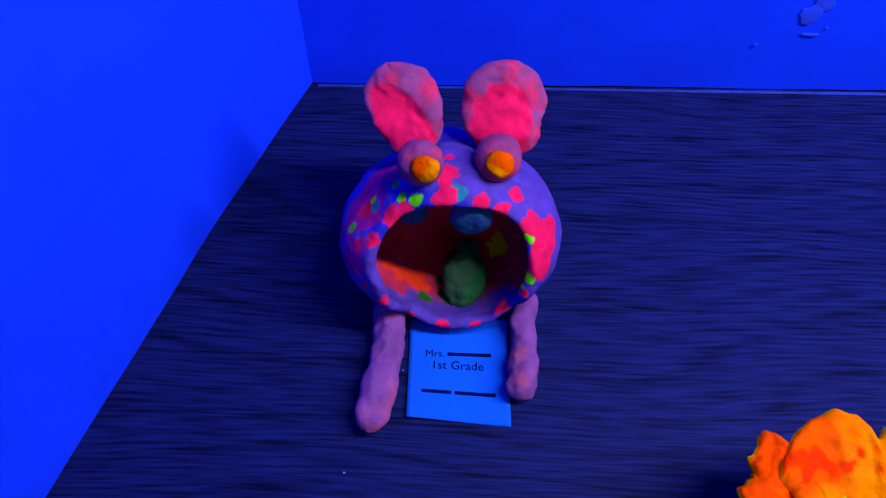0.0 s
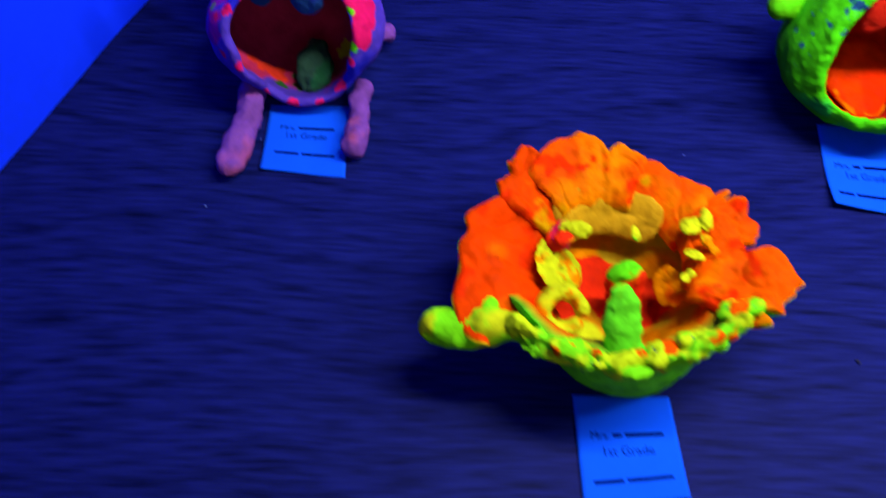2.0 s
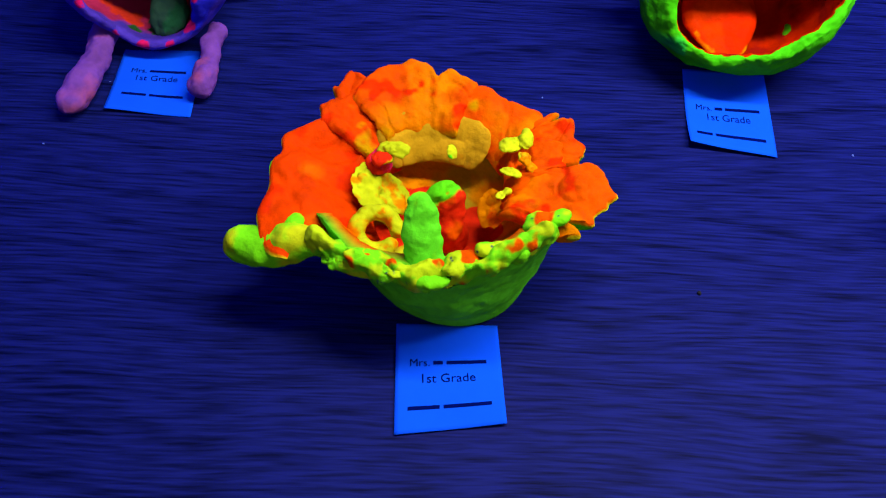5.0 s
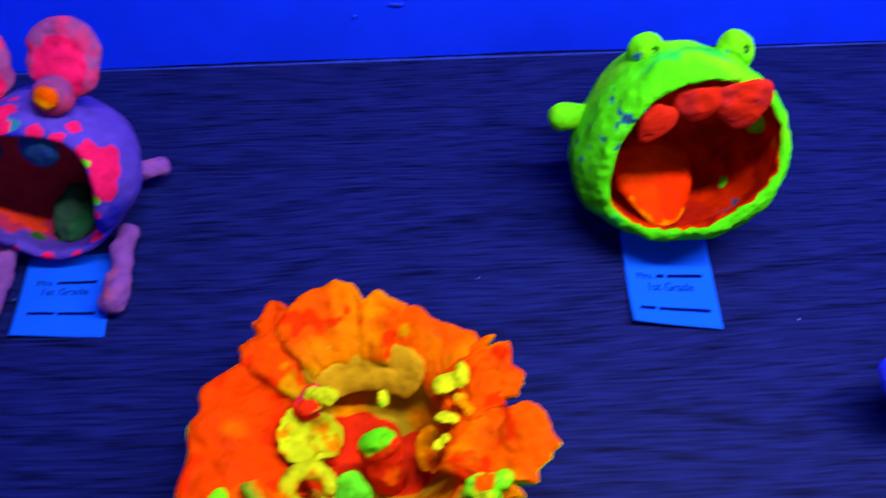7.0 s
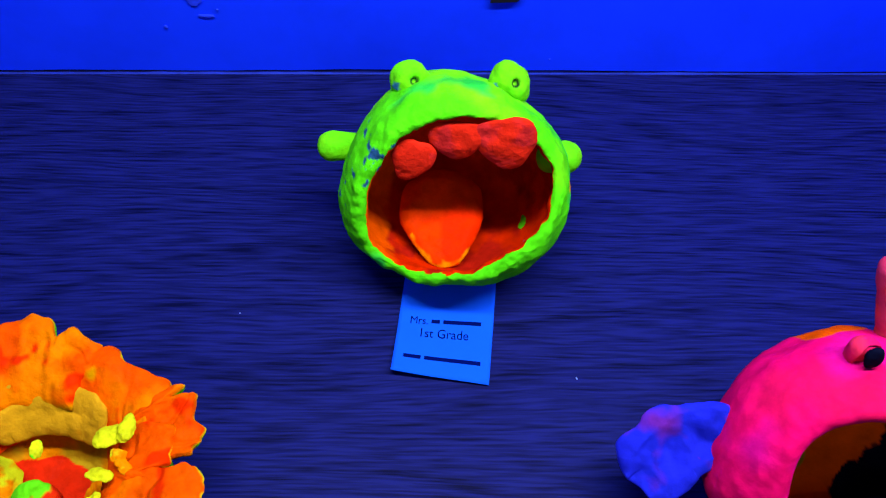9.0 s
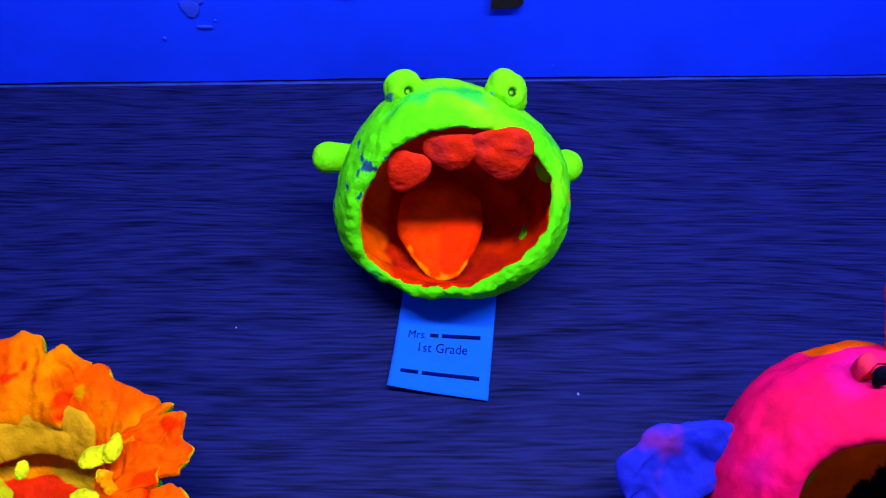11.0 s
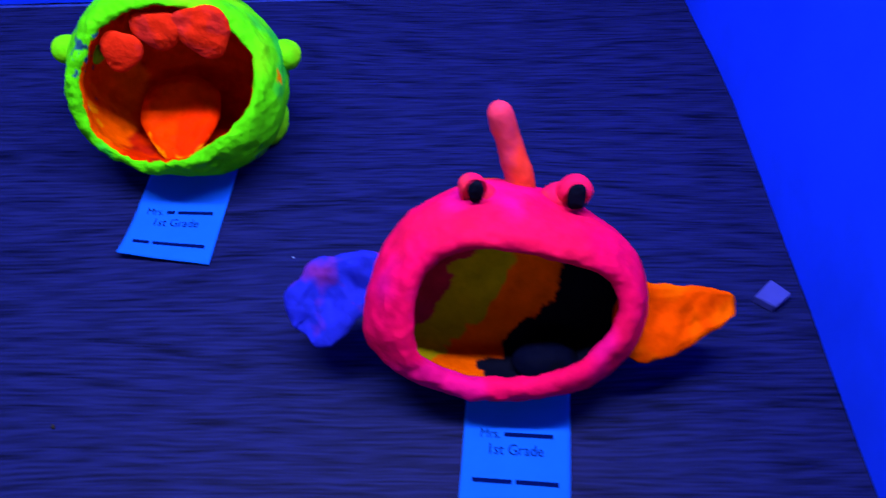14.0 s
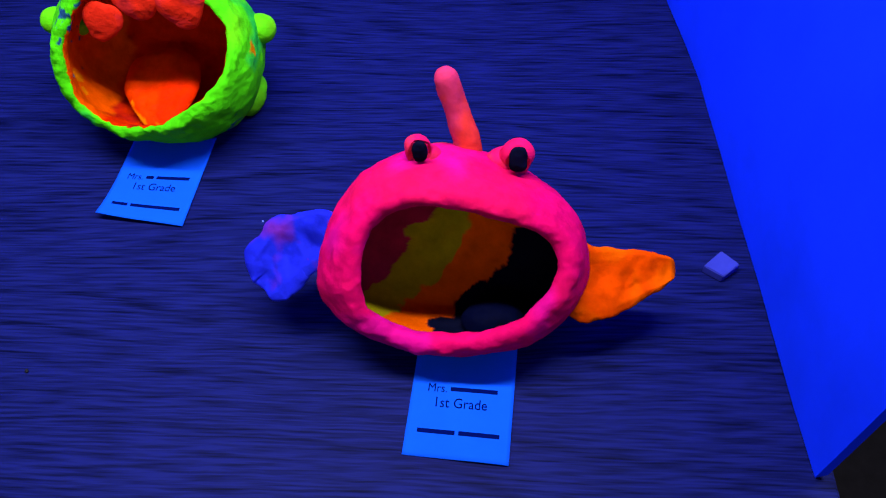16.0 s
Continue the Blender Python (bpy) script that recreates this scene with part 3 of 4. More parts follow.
        under = np.clip((vr - 0.2 + 0.3 * rough(flat, 0.01, 109 + n)) * 6, 0, 1)[:, None] * (np.abs(va) < 0.8)[:, None]
        col[na * nr :] = col[na * nr :] * (1 - under) + np.array(LIME) * 0.9 * under
        link("petal", p, f, ROUGH_CLAY, ob, "torn orange petal with a lime underside", col)
    # Crumbs and dabs along the inner edge of the right and back petals.
    for n, (x, y, z, r, colour) in enumerate(((0.1800, 0.103, 0.0645, 0.0042, YELLOW), (0.1810, 0.119, 0.066, 0.006, YELLOW), (0.1880, 0.121, 0.067, 0.005, YELLOW), (0.1875, 0.109, 0.066, 0.0045, AMBER),
                                               (0.1245, 0.119, 0.059, 0.006, YELLOW), (0.1195, 0.115, 0.057, 0.0045, RED), (0.1770, 0.094, 0.060, 0.004, YELLOW), (0.1530, 0.113, 0.066, 0.0032, LIME))):
        p, f = egg((x, y, z - 0.004), (r * 1.25, r * 0.75, r * 0.38), (12 * n % 40 - 20, 15 - 9 * n % 30, 40 * n), 32, 0.0017, 0.005, n + 110)
        link("clay_dab", p, f, ROUGH_CLAY, ob, "", painted(p, colour, YELLOW, 0.006, n))
    # The crusted front rim: torn lumps of uneven size pressed along it.
    dice = random.Random(7)

    def front_rim(k):
        return 0.090 + 0.110 * k, 0.068 - 0.022 * math.sin(math.pi * min(1, k * 1.05)) ** 0.7, 0.0545 + 0.010 * k

    def crusted(p, n):
        col = painted(p, (0.24, 0.98, 0.01), (0.65, 0.90, 0.01), 0.009, 130 + n, 0.05)
        col = blend(col, ORANGE, (rough(p, 0.010, 140 + n) - 0.40) * 5)
        return blend(col, (0.02, 0.10, 0.10), (rough(p, 0.003, 150 + n) - 0.85) * 5)

    p, f = limb([(*front_rim(k), 0.0075 + 0.0015 * math.sin(23 * k), 0.0042) for k in np.linspace(0, 1, 15)], 260, 60, 0.0042, 0.011, 118, (0, 0, 1))
    p[:, 2] += 0.0030 * rough(p * np.array((1.0, 1.0, 0.2)), 0.010, 119, 3) * (p[:, 2] > 0.055)
    link("rim_crust", p, f, ROUGH_CLAY, ob, "torn lime and yellow crust along the rim", crusted(p, 0))
    for n in range(9):
        x, y, z = front_rim((n + 0.5) / 9 + dice.uniform(-0.04, 0.04))
        r = dice.uniform(0.005, 0.0085)
        p, f = egg((x, y + dice.uniform(-0.003, 0.004), z + dice.uniform(-0.001, 0.004)), (r * dice.uniform(1.2, 1.7), r * 0.7, r * 0.42), (dice.uniform(-35, 20), dice.uniform(-25, 25), dice.uniform(-35, 35)), 48, 0.0030, 0.008, 120 + n)
        link("rim_lump", p, f, ROUGH_CLAY, ob, "torn lime and orange crust", crusted(p, n + 1))
    p, f = limb(((0.098, 0.066, 0.052, 0.008, 0.008), (0.084, 0.067, 0.048, 0.0085, 0.0085), (0.066, 0.069, 0.043, 0.0100, 0.010), (0.050, 0.070, 0.040, 0.0095, 0.0095)), 70, 56, 0.0022, 0.012, 151, (0, 1, 0))
    link("arm", p, f, ROUGH_CLAY, ob, "lime green stub arm", painted(p, (0.24, 1.0, 0.01), YELLOW, 0.014, 151, 0.05, 2.0))
    p, f = limb(((0.1430, 0.050, 0.046, 0.0135, 0.006), (0.1415, 0.056, 0.058, 0.0095, 0.005), (0.1395, 0.067, 0.071, 0.0075, 0.004), (0.1385, 0.075, 0.079, 0.0048, 0.003)), 60, 52, 0.0018, 0.008, 152)
    link("leaf", p, f, ROUGH_CLAY, ob, "lime green leaf standing on the rim", painted(p, (0.16, 0.95, 0.02), (0.3, 1.0, 0.01), 0.012, 152))
    p, f = limb(((0.1540, 0.090, 0.014, 0.009, 0.008), (0.1530, 0.093, 0.030, 0.0085, 0.0075), (0.1510, 0.099, 0.045, 0.0085, 0.006), (0.1460, 0.102, 0.052, 0.0065, 0.004)), 60, 52, 0.0022, 0.008, 153)
    col = painted(p, RED, ORANGE, 0.012, 153)
    col = blend(col, LIME, (p[:, 2] - 0.047 + 0.007 * rough(p, 0.006, 154) - 0.6 * (p[:, 0] - 0.150)) * 500)
    link("stalk", p, f, ROUGH_CLAY, ob, "red stalk with a lime tip", col)
    q = np.radians(np.linspace(-20, 340, 13))
    p, f = limb([(0.1190 + 0.0095 * math.cos(k), 0.0815 + 0.0080 * math.sin(k), 0.040 + 0.005 * math.sin(k), 0.0050, 0.0040) for k in q], 90, 30, 0.0010, 0.006, 155, (0, -0.7, 0.7))
    link("ring", p, f, ROUGH_CLAY, ob, "yellow clay ring", painted(p, YELLOW, AMBER, 0.008, 155, -0.2))
    p, f = limb(((0.080, 0.067, 0.047, 0.007, 0.006), (0.082, 0.073, 0.050, 0.005, 0.006), (0.083, 0.081, 0.052, 0.003, 0.004)), 40, 30, 0.0008, 0.006, 157, (0, 0, 1))
    link("arm_fold", p, f, ROUGH_CLAY, ob, "", painted(p, (0.24, 1.0, 0.01), YELLOW, 0.010, 157, -0.4))
    for n, (x, y, z, w, l, turn, colour, other) in enumerate(((0.1190, 0.107, 0.038, 0.019, 0.013, (20, 38, 25), YELLOW, AMBER), (0.119, 0.120, 0.047, 0.007, 0.008, (20, 20, 0), RED, HOT),
                                                               (0.173, 0.097, 0.040, 0.008, 0.012, (10, -35, 0), AMBER, ORANGE))):
        p, f = egg((x, y, z), (w, l, 0.0020), turn, 60, 0.0030, 0.009, 170 + n)
        link("flap", p, f, ROUGH_CLAY, ob, "torn flap of clay inside the bowl", painted(p, colour, other, 0.009, 175 + n, -0.1))
    a = np.radians(np.linspace(45, 135, 7))
    p, f = limb([(FC[0] + 0.038 * math.cos(q), FC[1] + 0.036 * math.sin(q), 0.0435, 0.0125, 0.003) for q in a], 110, 60, 0.0022, 0.012, 156, (0, 0.72, 0.69))
    link("inner_collar", p, f, ROUGH_CLAY, ob, "amber inner collar", painted(p, (0.75, 0.40, 0.01), AMBER, 0.02, 156, 0.0, 2))


# ---- the lime green frog monster ----
def frog():
    ob = base_empty("clay_monster", 0.326, 0.27, "lime green clay frog monster pot with red mouth, teeth and tongue", "clay monster", "clay monsters on the table")
    p, f, ins = pot((0.324, 0.264, 0.0535), (0.0585, 0.0605, 0.052), 29, (0.98, 0.01, 0.005, 0.046, -0.014, 0.005, -0.027, 0.005, 0.009), (0.855, -0.015, 0.045, 0.025, 0.07, 0.017, 0.012, -0.006, 0.003), 0.0075, 0.005, 0.0018, 203, crinkle=0.0012, back=1.4)
    col = painted(p, (0.10, 0.95, 0.008), (0.22, 1.0, 0.01), 0.03, 5, 0.0, 1.5)
    col = blend(col, (0.03, 0.75, 0.06), (rough(p, 0.025, 6) - 0.45) * 3)
    line = ins - 0.62 + 0.16 * rough(p, 0.008, 7)
    inner = painted(p, (0.80, 0.025, 0.0), (0.50, 0.012, 0.004), 0.018, 8)
    inner = blend(inner, ORANGE, (0.291 - p[:, 0] + 0.004 * rough(p, 0.01, 9)) * 300)
    col = np.where((line > 0)[:, None], inner, col)
    speck = rough(p, 0.0045, 10, 3) - 0.42
    zone = np.clip(1.2 - np.linalg.norm((p - np.array((0.289, 0.257, 0.083))) / np.array((0.017, 0.022, 0.013)), axis=1), 0, 1)
    zone = np.maximum(zone, 0.6 * np.clip(1.1 - np.linalg.norm((p - np.array((0.361, 0.238, 0.022))) / np.array((0.016, 0.016, 0.012)), axis=1), 0, 1))
    zone = np.maximum(zone, 0.12 * np.clip(1.1 - np.linalg.norm((p - np.array((0.27, 0.262, 0.055))) / np.array((0.014, 0.02, 0.018)), axis=1), 0, 1))
    col = blend(col, (0.02, 0.10, 0.25), (speck - 0.25 + 0.85 * zone) * 8 * (zone > 0.02))
    col = spots(p, col, [(0.379, 0.258, 0.061, 0.005, AMBER), (0.378, 0.257, 0.056, 0.003, RED), (0.272, 0.256, 0.040, 0.005, AMBER), (0.274, 0.250, 0.033, 0.004, AMBER)], 210, 0.5)
    link("body", p, f, ROUGH_CLAY, ob, "", col)
    for x, y, z, r, seed in ((0.3005, 0.2925, 0.1000, 0.0098, 221), (0.3500, 0.2925, 0.1000, 0.0106, 222)):
        p, f = limb(((x + 0.002, y + 0.001, z - 0.016, r * 0.85, r * 0.85), (x, y, z - 0.004, r, r), (x, y - 0.001, z + r, r * 0.95, r * 0.95)), 60, 56, 0.0010, 0.008, seed)
        # A poked pupil and a notch beside it.
        facing = unit((0.30, -0.70, 0.62))
        hole = np.array((x, y - 0.001, z)) + facing * r
        d = np.linalg.norm(p - hole, axis=1)
        p = p - facing * (0.0045 * np.exp(-((d / 0.0022) ** 2)))[:, None]
        slot = np.abs((p[:, 2] - z + 0.0065) + 0.35 * (p[:, 0] - x)) + (p[:, 1] > y) * 1 + np.clip(x + 0.003 - p[:, 0], 0, 1)
        p[:, 1] += 0.002 * np.exp(-((slot / 0.0012) ** 2))
        col = painted(p, (0.20, 0.95, 0.01), LIME, 0.012, seed)
        col = blend(col, BLACK, (0.0024 - np.linalg.norm(p - hole + facing * 0.002, axis=1)) * 2500)
        col = spots(p, col, [(x - 0.008, y - 0.008, z + 0.002, 0.0026, TEAL)], seed, 0.5)
        link("eye", p, f, ROUGH_CLAY, ob, "lime green eye with a poked pupil", col)
    for path, name, seed in ((((0.280, 0.283, 0.058, 0.0075, 0.0075), (0.268, 0.283, 0.060, 0.0070, 0.0070), (0.2510, 0.282, 0.062, 0.0098, 0.0092)), "ear", 231),
                             (((0.368, 0.281, 0.055, 0.008, 0.008), (0.378, 0.281, 0.057, 0.0085, 0.0085), (0.3925, 0.281, 0.058, 0.0100, 0.0100)), "ear", 232),
                             (((0.370, 0.289, 0.012, 0.0078, 0.008), (0.371, 0.273, 0.011, 0.0080, 0.009), (0.366, 0.259, 0.009, 0.0070, 0.009)), "foot", 233)):
        p, f = limb(path, 50, 48, 0.0008, 0.01, seed, (0, 1, 0) if name == "ear" else (1, 0, 0))
        p[:, 2] = np.maximum(p[:, 2], 0.0006)
        link(name, p, f, ROUGH_CLAY, ob, "", painted(p, (0.20, 0.95, 0.01), LIME, 0.012, seed))
    for x, y, z, w, h, tilt, seed in ((0.3020, 0.2560, 0.0800, 0.0105, 0.0120, 22, 241), (0.3245, 0.2600, 0.0915, 0.0145, 0.0110, -4, 242), (0.3480, 0.2585, 0.0910, 0.0155, 0.0150, -12, 243)):
        p, f = egg((x, y, z), (w, 0.0026, h), (-12, tilt, 0), 60, 0.0011, 0.011, seed, lambda u: np.c_[np.sign(u[:, 0]) * np.abs(u[:, 0]) ** 0.6 * (1 - 0.50 * np.clip(-u[:, 2], 0, 1)), u[:, 1], np.where(u[:, 2] > 0, np.sign(u[:, 2]) * np.abs(u[:, 2]) ** 0.6, u[:, 2])])
        link("tooth", p, f, ROUGH_CLAY, ob, "red clay tooth", painted(p, (0.95, 0.028, 0.01), (0.85, 0.03, 0.03), 0.012, seed))
    p, f = egg((0.3185, 0.262, 0.0245), (0.0230, 0.029, 0.0060), (16, 0, 3), 70, 0.0016, 0.012, 251, lambda u: np.c_[u[:, 0] * (1 + 0.28 * u[:, 1]), u[:, 1], u[:, 2] - 0.45 * np.clip(1 - 1.6 * (u[:, 0] ** 2 + u[:, 1] ** 2), 0, 1) * (u[:, 2] > 0)])
    col = painted(p, (1.0, 0.03, 0.0), (0.95, 0.05, 0.0), 0.02, 251)
    edge = np.abs(np.hypot((p[:, 0] - 0.3195) / 0.0200, (p[:, 1] - 0.262) / 0.0268) - 1) * 0.02
    col = blend(col, AMBER, (0.0016 - edge + 0.0016 * rough(p, 0.006, 252)) * 900 * (p[:, 1] < 0.252))
    link("tongue", p, f, ROUGH_CLAY, ob, "flat red tongue with a yellow edge", col)


# ---- the pink winged monster ----
def wing(path, cup, seed):
    """A pinched sheet of clay along path, hollowed by the thumb on its upper face, with a nibbled edge."""
    side = unit((0.1, 0.8, 0.6))
    p, f = limb(path, 110, 90, 0.0020, 0.011, seed, side)
    line = np.array(path, float)
    across = (p - np.stack([np.interp(p[:, 0], np.sort(line[:, 0]), line[np.argsort(line[:, 0]), k]) for k in range(3)], -1)) @ side
    width = np.interp(p[:, 0], np.sort(line[:, 0]), line[np.argsort(line[:, 0]), 3])
    hollow = np.clip(1 - (across / width / 0.8) ** 2, 0, 1) * (0.8 + 0.5 * rough(p, 0.012, seed + 2, 2))
    facing = unit((0.0, -0.6, 0.8))
    p = p - facing * (cup * hollow)[:, None]
    return p + side * (0.0016 * rough(p * np.array((1.0, 0.3, 0.3)), 0.007, seed + 3, 2) * (across < 0))[:, None], f


def winged():
    ob = base_empty("clay_monster", 0.498, 0.125, "hot pink clay monster pot with a horn and two wings", "clay monster", "clay monsters on the table")
    p, f, ins = pot((0.503, 0.122, 0.0465), (0.0670, 0.0525, 0.043), 26, (1.002, -0.034, -0.006, -0.002, -0.023, 0.017, -0.028, -0.009, 0.021), (0.818, -0.004, 0.072, 0.005, 0.035, 0.031, 0.022, -0.011, 0.0), 0.010, 0.006, 0.0018, 305, crinkle=0.0007, back=1.2)
    col = painted(p, (1.0, 0.003, 0.17), (1.0, 0.006, 0.13), 0.03, 5, 0.0, 1.5)
    # Magenta mottling: blue light bounced off the boards, put into the body colour.
    col = blend(col, (0.80, 0.005, 0.34), 0.75 * np.clip((rough(p, 0.028, 306, 3) - 0.15) * 1.8, 0, 1))
    col = spots(p, col, [(0.484, 0.176, 0.078, 0.020, ORANGE), (0.500, 0.122, 0.083, 0.003, RED), (0.522, 0.116, 0.082, 0.0022, MAUVE)], 310, 0.4)
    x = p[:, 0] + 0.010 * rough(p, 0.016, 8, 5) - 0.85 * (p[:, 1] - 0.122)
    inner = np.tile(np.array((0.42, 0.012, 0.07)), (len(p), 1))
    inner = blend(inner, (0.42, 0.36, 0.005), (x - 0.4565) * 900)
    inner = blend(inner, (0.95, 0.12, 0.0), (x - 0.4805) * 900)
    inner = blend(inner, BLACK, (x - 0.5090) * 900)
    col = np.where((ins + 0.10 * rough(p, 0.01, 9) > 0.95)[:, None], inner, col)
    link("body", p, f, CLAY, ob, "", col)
    for x, y, z, r, tilt, seed in ((0.4855, 0.1430, 0.1005, 0.0066, -8, 321), (0.5305, 0.1480, 0.0915, 0.0082, 8, 322)):
        p, f = limb(((x - 0.10 * tilt * 0.01, y + 0.004, z - 0.016, r * (1.3 if tilt < 0 else 1.9), r * 1.2), (x, y + 0.002, z - 0.004, r, r * 0.9), (x + tilt * 0.0002, y, z + r * 0.9, r * 0.85, r * 0.8)), 50, 48, 0.0006, 0.01, seed)
        d = np.hypot((p[:, 0] - x - 0.0005) / 0.0043, (p[:, 2] - z + 0.001) / 0.0070)
        front = p[:, 1] < y
        p[:, 1] += np.where(front, 0.0022 * np.clip((1.25 - d) * 4, 0, 1), 0)
        col = painted(p, (1.0, 0.01, 0.16), (1.0, 0.03, 0.12), 0.012, seed)
        ball = link("eye", p, f, CLAY, ob, "pink eye stalk", col)
        p, f = egg((x + 0.0006, y - r * 0.55, z + 0.0022), (r * 0.52, 0.0020, r * 0.82), (-14, 0, 0), 32, 0.0004, 0.004, seed + 3, lambda u: np.sign(u) * np.abs(u) ** 0.75)
        link("pupil", p, f, CLAY, ball, "black rectangular pupil", painted(p, BLACK, (0.005, 0.006, 0.03), 0.01, seed))
    p, f = limb(((0.5095, 0.156, 0.074, 0.0076, 0.0076), (0.5070, 0.161, 0.090, 0.0064, 0.0064), (0.5010, 0.168, 0.106, 0.0060, 0.0060), (0.4955, 0.1745, 0.1215, 0.0052, 0.0052)), 60, 48, 0.0006, 0.012, 331)
    link("horn", p, f, CLAY, ob, "coral horn", painted(p, (0.75, 0.04, 0.15), (1.0, 0.05, 0.05), 0.02, 331))
    p, f = wing(((0.448, 0.129, 0.054, 0.0095, 0.004), (0.434, 0.1280, 0.053, 0.0145, 0.0035), (0.421, 0.1245, 0.047, 0.0180, 0.0032), (0.409, 0.1180, 0.039, 0.0170, 0.0032), (0.4010, 0.1135, 0.033, 0.0120, 0.0032)), 0.0050, 341)
    col = painted(p, (0.015, 0.025, 0.85), (0.16, 0.02, 0.45), 0.02, 341, -0.3, 2)
    col = blend(col, PINK, (p[:, 0] - 0.440 + 0.004 * rough(p, 0.01, 342)) * 200)
    link("wing", p, f, CLAY, ob, "blue violet wing", spots(p, col, [(0.4315, 0.1190, 0.043, 0.0030, PINK), (0.3985, 0.1090, 0.030, 0.0030, ORANGE)], 343, 0.5))
    p, f = wing(((0.552, 0.1125, 0.041, 0.0175, 0.005), (0.568, 0.1115, 0.041, 0.0195, 0.004), (0.583, 0.1135, 0.042, 0.0150, 0.004), (0.597, 0.1170, 0.043, 0.0095, 0.004), (0.6110, 0.1185, 0.044, 0.0045, 0.004)), 0.0030, 351)
    link("wing", p, f, CLAY, ob, "orange wing", painted(p, (1.0, 0.08, 0.0), (1.0, 0.12, 0.0), 0.02, 351))
    p, f = egg((0.5225, 0.1040, 0.0150), (0.0165, 0.0120, 0.0085), (0, 0, 0), 40, 0.0008, 0.01, 361)
    link("tongue", p, f, CLAY, ob, "black painted lump in the mouth", painted(p, (0.001, 0.0015, 0.010), (0.001, 0.002, 0.020), 0.01, 361))


# ---- name cards ----
def card(corners, title, name, lines, curl, seed):
    """A paper slip. corners: back left, back right, front right, front left on the table. title, name: lengths of the bars that stand for names; lines: how far down the three printed lines stand."""
    ob = base_empty("name_card", 0, 0, "white paper card with printed lines before a clay monster", "name card", "name cards on the table")
    tl, tr, br, bl = (np.array(q, float) for q in corners)
    n = 24

    def at(u, v, lift=0.0):
        q = (tl * (1 - u) + tr * u) * (1 - v) + (bl * (1 - u) + br * u) * v
        z = 0.0008 + curl[0] * max(0, v - 0.45) ** 2 * (1 - u) + curl[1] * max(0, v - 0.45) ** 2 * u + 0.0005 * math.sin(5 * u + seed) * v
        return (q[0], q[1], z + lift)

    top = [at(i / n, j / n, 0.0003) for j in range(n + 1) for i in range(n + 1)]
    low = [at(i / n, j / n) for j in range(n + 1) for i in range(n + 1)]
    k = (n + 1) ** 2
    faces = []
    for j in range(n):
        for i in range(n):
            a = j * (n + 1) + i
            faces += [(a, a + n + 1, a + n + 2, a + 1), (k + a, k + a + 1, k + a + n + 2, k + a + n + 1)]
    rim = [i for i in range(n)] + [j * (n + 1) + n for j in range(n)] + [n * (n + 1) + i for i in range(n, 0, -1)] + [j * (n + 1) for j in range(n, 0, -1)]
    faces += [(rim[i - 1], rim[i], k + rim[i], k + rim[i - 1]) for i in range(len(rim))]
    link("paper", top + low, faces, PAPER, ob)

    def bar(u0, u1, v0, v1, nm):
        m = 10
        q = [at(u0 + (u1 - u0) * i / m, v, 0.0005) for v in (v0, v1) for i in range(m + 1)]
        link(nm, q, [(i, i + m + 1, i + m + 2, i + 1) for i in range(m)], INK, ob, "dark printed bar")

    def letters(text, u0, u1, v):
        """Printed words between u0 and u1 of the slip's width, their middle at v of its height."""
        cu = bpy.data.curves.new("printed_line", "FONT")
        cu.body, cu.size, cu.align_x, cu.align_y, cu.extrude, cu.resolution_u = text, 1.0, "CENTER", "CENTER", 0.0, 3
        tmp = bpy.data.objects.new("printed_line", cu)
        scene.collection.objects.link(tmp)
        me = bpy.data.meshes.new_from_object(tmp.evaluated_get(bpy.context.evaluated_depsgraph_get()))
        bpy.data.objects.remove(tmp)
        xs = [w.co.x for w in me.vertices]
        mid, wide = 0.5 * (max(xs) + min(xs)), max(xs) - min(xs)
        for w in me.vertices:
            w.co = at(0.5 * (u0 + u1) + (w.co.x - mid) / wide * (u1 - u0), v - w.co.y / wide * (u1 - u0) * 0.90, 0.0005)
        me.materials.clear()
        me.materials.append(INK)
        line = new("printed_line", me)
        line.parent = ob
        line["label"] = "printed words " + text

    gap, mrs = 0.035, 0.185
    u = 0.5 - (mrs + sum(title) + gap * len(title)) / 2
    letters("Mrs.", u, u + mrs, lines[0])
    u += mrs + gap
    for w in title:
        bar(u, u + w, lines[0] - 0.017, lines[0] + 0.017, "title_bar")
        u += w + gap
    letters("1st Grade", 0.25, 0.75, lines[1])
    u = 0.5 - (sum(name) + gap * (len(name) - 1)) / 2
    for w in name:
        bar(u, u + w, lines[2] - 0.017, lines[2] + 0.017, "name_bar")
        u += w + gap


card(((-0.0475, 0.238), (0.0010, 0.240), (0.0030, 0.1845), (-0.0470, 0.1870)), (0.44,), (0.29, 0.40), (0.353, 0.468, 0.730), (0.004, 0.0), 1)
card(((0.1295, 0.0540), (0.1790, 0.0550), (0.1825, 0.0040), (0.1315, -0.0030)), (0.09, 0.38), (0.29, 0.44), (0.380, 0.530, 0.790), (0.0, 0.004), 2)
card(((0.2985, 0.2440), (0.3500, 0.2440), (0.3435, 0.1730), (0.2925, 0.1790)), (0.09, 0.40), (0.18, 0.58), (0.500, 0.615, 0.840), (0.016, 0.0), 3)
card(((0.4845, 0.1020), (0.5355, 0.0990), (0.5290, 0.0330), (0.4780, 0.0380)), (0.46,), (0.36, 0.39), (0.440, 0.560, 0.795), (0.0, 0.0), 4)

rabbit()
flower()
frog()
winged()

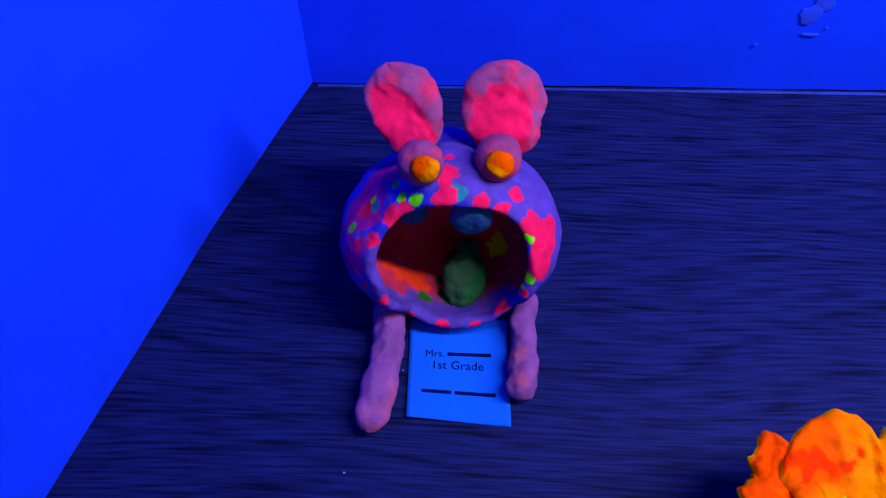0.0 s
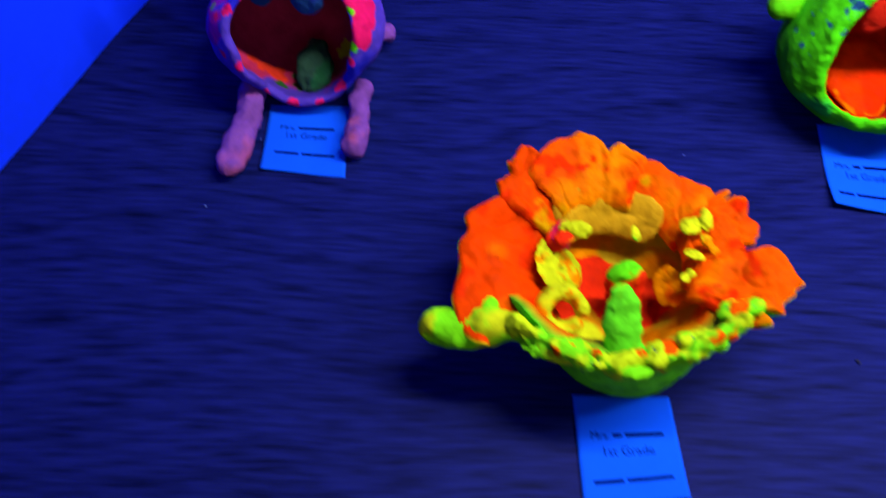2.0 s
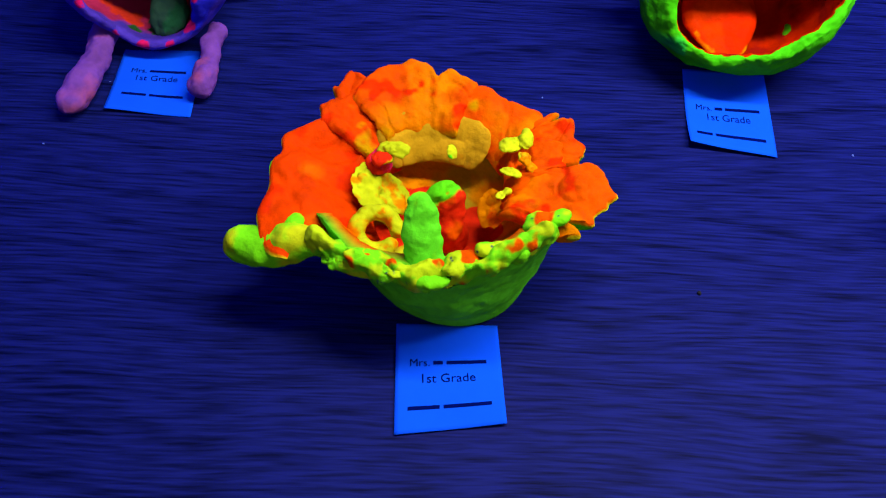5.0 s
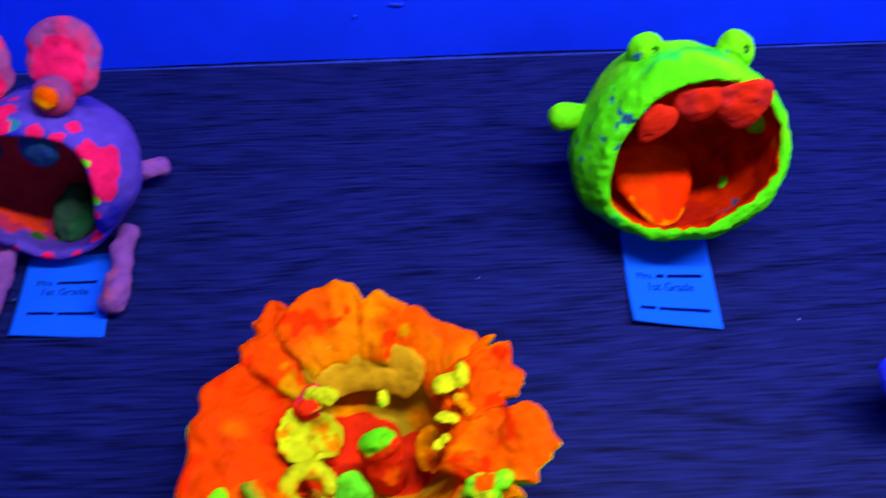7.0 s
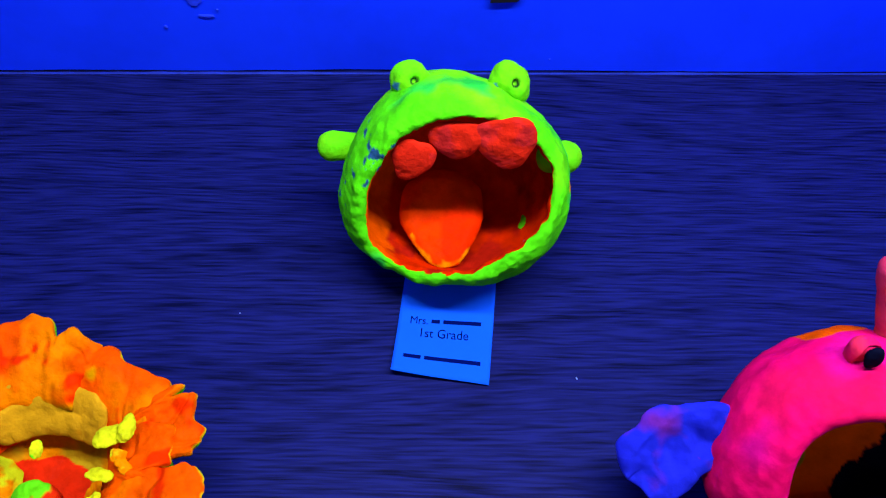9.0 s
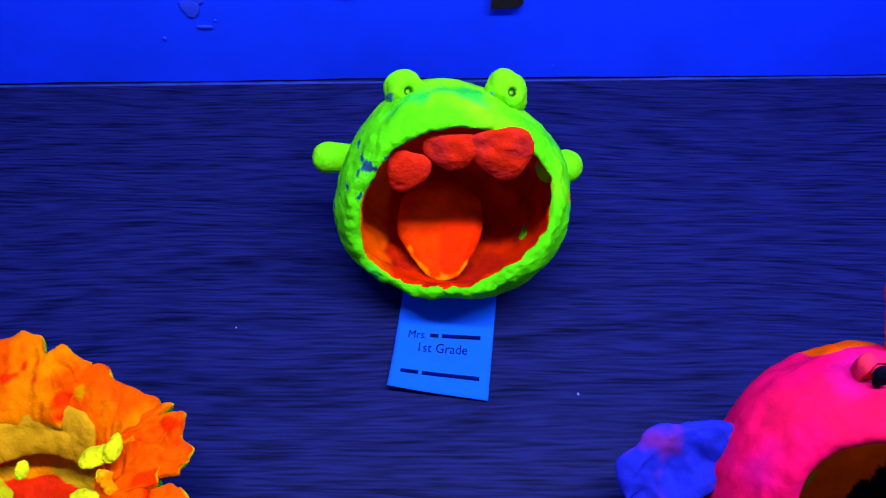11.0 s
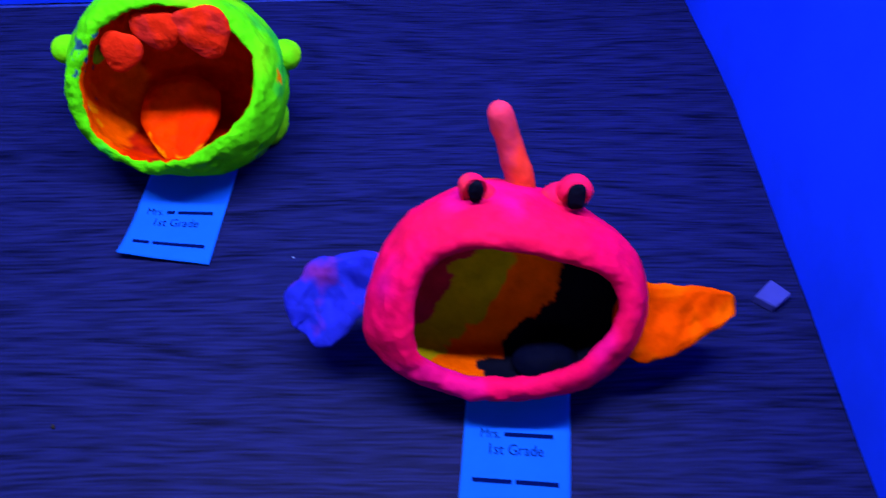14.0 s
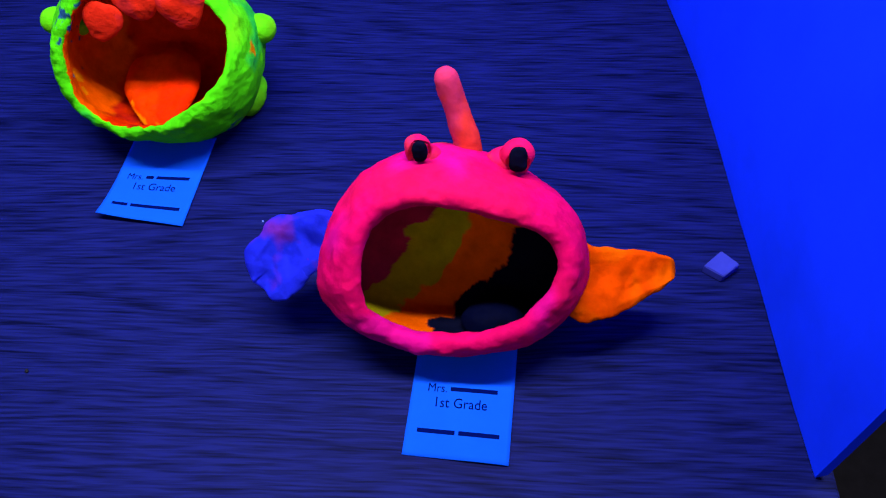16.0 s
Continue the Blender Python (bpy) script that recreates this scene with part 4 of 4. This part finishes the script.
# ---- small things ----
tile = tagged(new("foam_square"), "small white foam square lying on the table", "foam scrap")
part("face", prism([(0.6500, 0.1570), (0.6585, 0.1480), (0.6480, 0.1395), (0.6385, 0.1465)], 0.0002, 0.006, 0.0005), plain("pale_foam", (0.030, 0.040, 0.36), 0.8, 0.15, 60.0, 0.05), tile)

def back_y(x):
    return 0.3974 + 0.02864 * x


# Black tape and scuffs on the back board, crumbs on the table.
for x0, x1, z0, z1, nm in ((0.3465, 0.3660, 0.0595, 0.0820, "black_tape"), (0.2560, 0.2625, 0.0700, 0.0820, "black_tape")):
    bm = bmesh.new()
    outline = ((x0, z0), (x1 - 0.003, z0 + 0.0008), (x1, z0 + 0.004), (x1 - 0.001, z1), (x0 + 0.0006, z1)) if x1 - x0 > 0.01 else ((x0 + 0.003, z0), (x1, z0 + 0.002), (x1 + 0.002, z1), (x0, z1 - 0.003))
    f = bm.faces.new([bm.verts.new((x, back_y(x) - 0.0018, z)) for x, z in outline])
    up = bmesh.ops.extrude_face_region(bm, geom=[f])["geom"]
    bmesh.ops.translate(bm, vec=(0, -0.0008, 0), verts=[v for v in up if isinstance(v, bmesh.types.BMVert)])
    bmesh.ops.recalc_face_normals(bm, faces=bm.faces)
    tagged(part(nm, bm, DARK), "torn scrap of black tape stuck on the white back board", "tape")
SCUFF = plain("grey_scuff", (0.007, 0.042, 0.84), 0.8, 0.1, 200.0)
wall = bpy.data.objects["wall_back"]
for n, (x, z, w, h) in enumerate(((0.1690, 0.0470, 0.0055, 0.0014), (0.1630, 0.0620, 0.0060, 0.0065), (0.1670, 0.0700, 0.0050, 0.0055), (0.1410, 0.0385, 0.0011, 0.0012), (0.1760, 0.0520, 0.0008, 0.0007), (0.5820, 0.0200, 0.0007, 0.0007), (0.3900, 0.0120, 0.0006, 0.0005))):
    p, f = egg((x, back_y(x) - 0.0004, z), (w, 0.0004, h), (0, 0, 0), 24)
    k = 1 + 0.35 * rough(p, max(w, h) * 0.7, 400 + n, 3)
    p[:, 0], p[:, 2] = x + (p[:, 0] - x) * k, z + (p[:, 2] - z) * k
    link("scuff", p, f, SCUFF, wall)
LINT = plain("pale_lint", (0.10, 0.16, 0.5), 0.9, 0.2, 300.0)
for n, (x, y, r, m) in enumerate(((-0.0740, 0.1600, 0.0006, LINT), (0.2090, 0.2140, 0.0005, LINT), (0.3895, 0.1780, 0.0007, LINT), (0.2830, 0.0790, 0.0012, DARK), (-0.0500, 0.2110, 0.0004, LINT))):
    p, f = egg((x, y, r * 0.6), (r, r * 0.8, r * 0.6), (0, 0, 50 * n), 12, r * 0.25, r, n)
    tagged(link("crumb", p, f, m), "tiny crumb of clay or lint lying on the table", "crumb", "crumbs on the table")

# The torn paper edge along the back board's foot.
n = 500
run = np.linspace(-0.112, 0.646, n)
q = np.c_[run, 0 * run, 0 * run]
tall = np.clip(0.0001 + 0.0013 * rough(q, 0.05, 501, 4), 0.0001, 0.0010)
foot = back_y(run)
rows = [np.c_[run, foot - 0.0025 - 0.4 * tall, 0 * run + 0.0001], np.c_[run, foot - 0.0028 - 0.3 * tall, tall], np.c_[run, foot - 0.0010, tall + 0.0004], np.c_[run, foot - 0.0010, 0 * run + 0.0001]]
TORN = plain("torn_paper_edge", (0.003, 0.022, 0.36), 0.8, 0.5, 70.0)
link("torn_edge", np.concatenate(rows), [(r * n + c, r * n + c + 1, (r + 1) * n + c + 1, (r + 1) * n + c) for r in range(3) for c in range(n - 1)], TORN, wall)
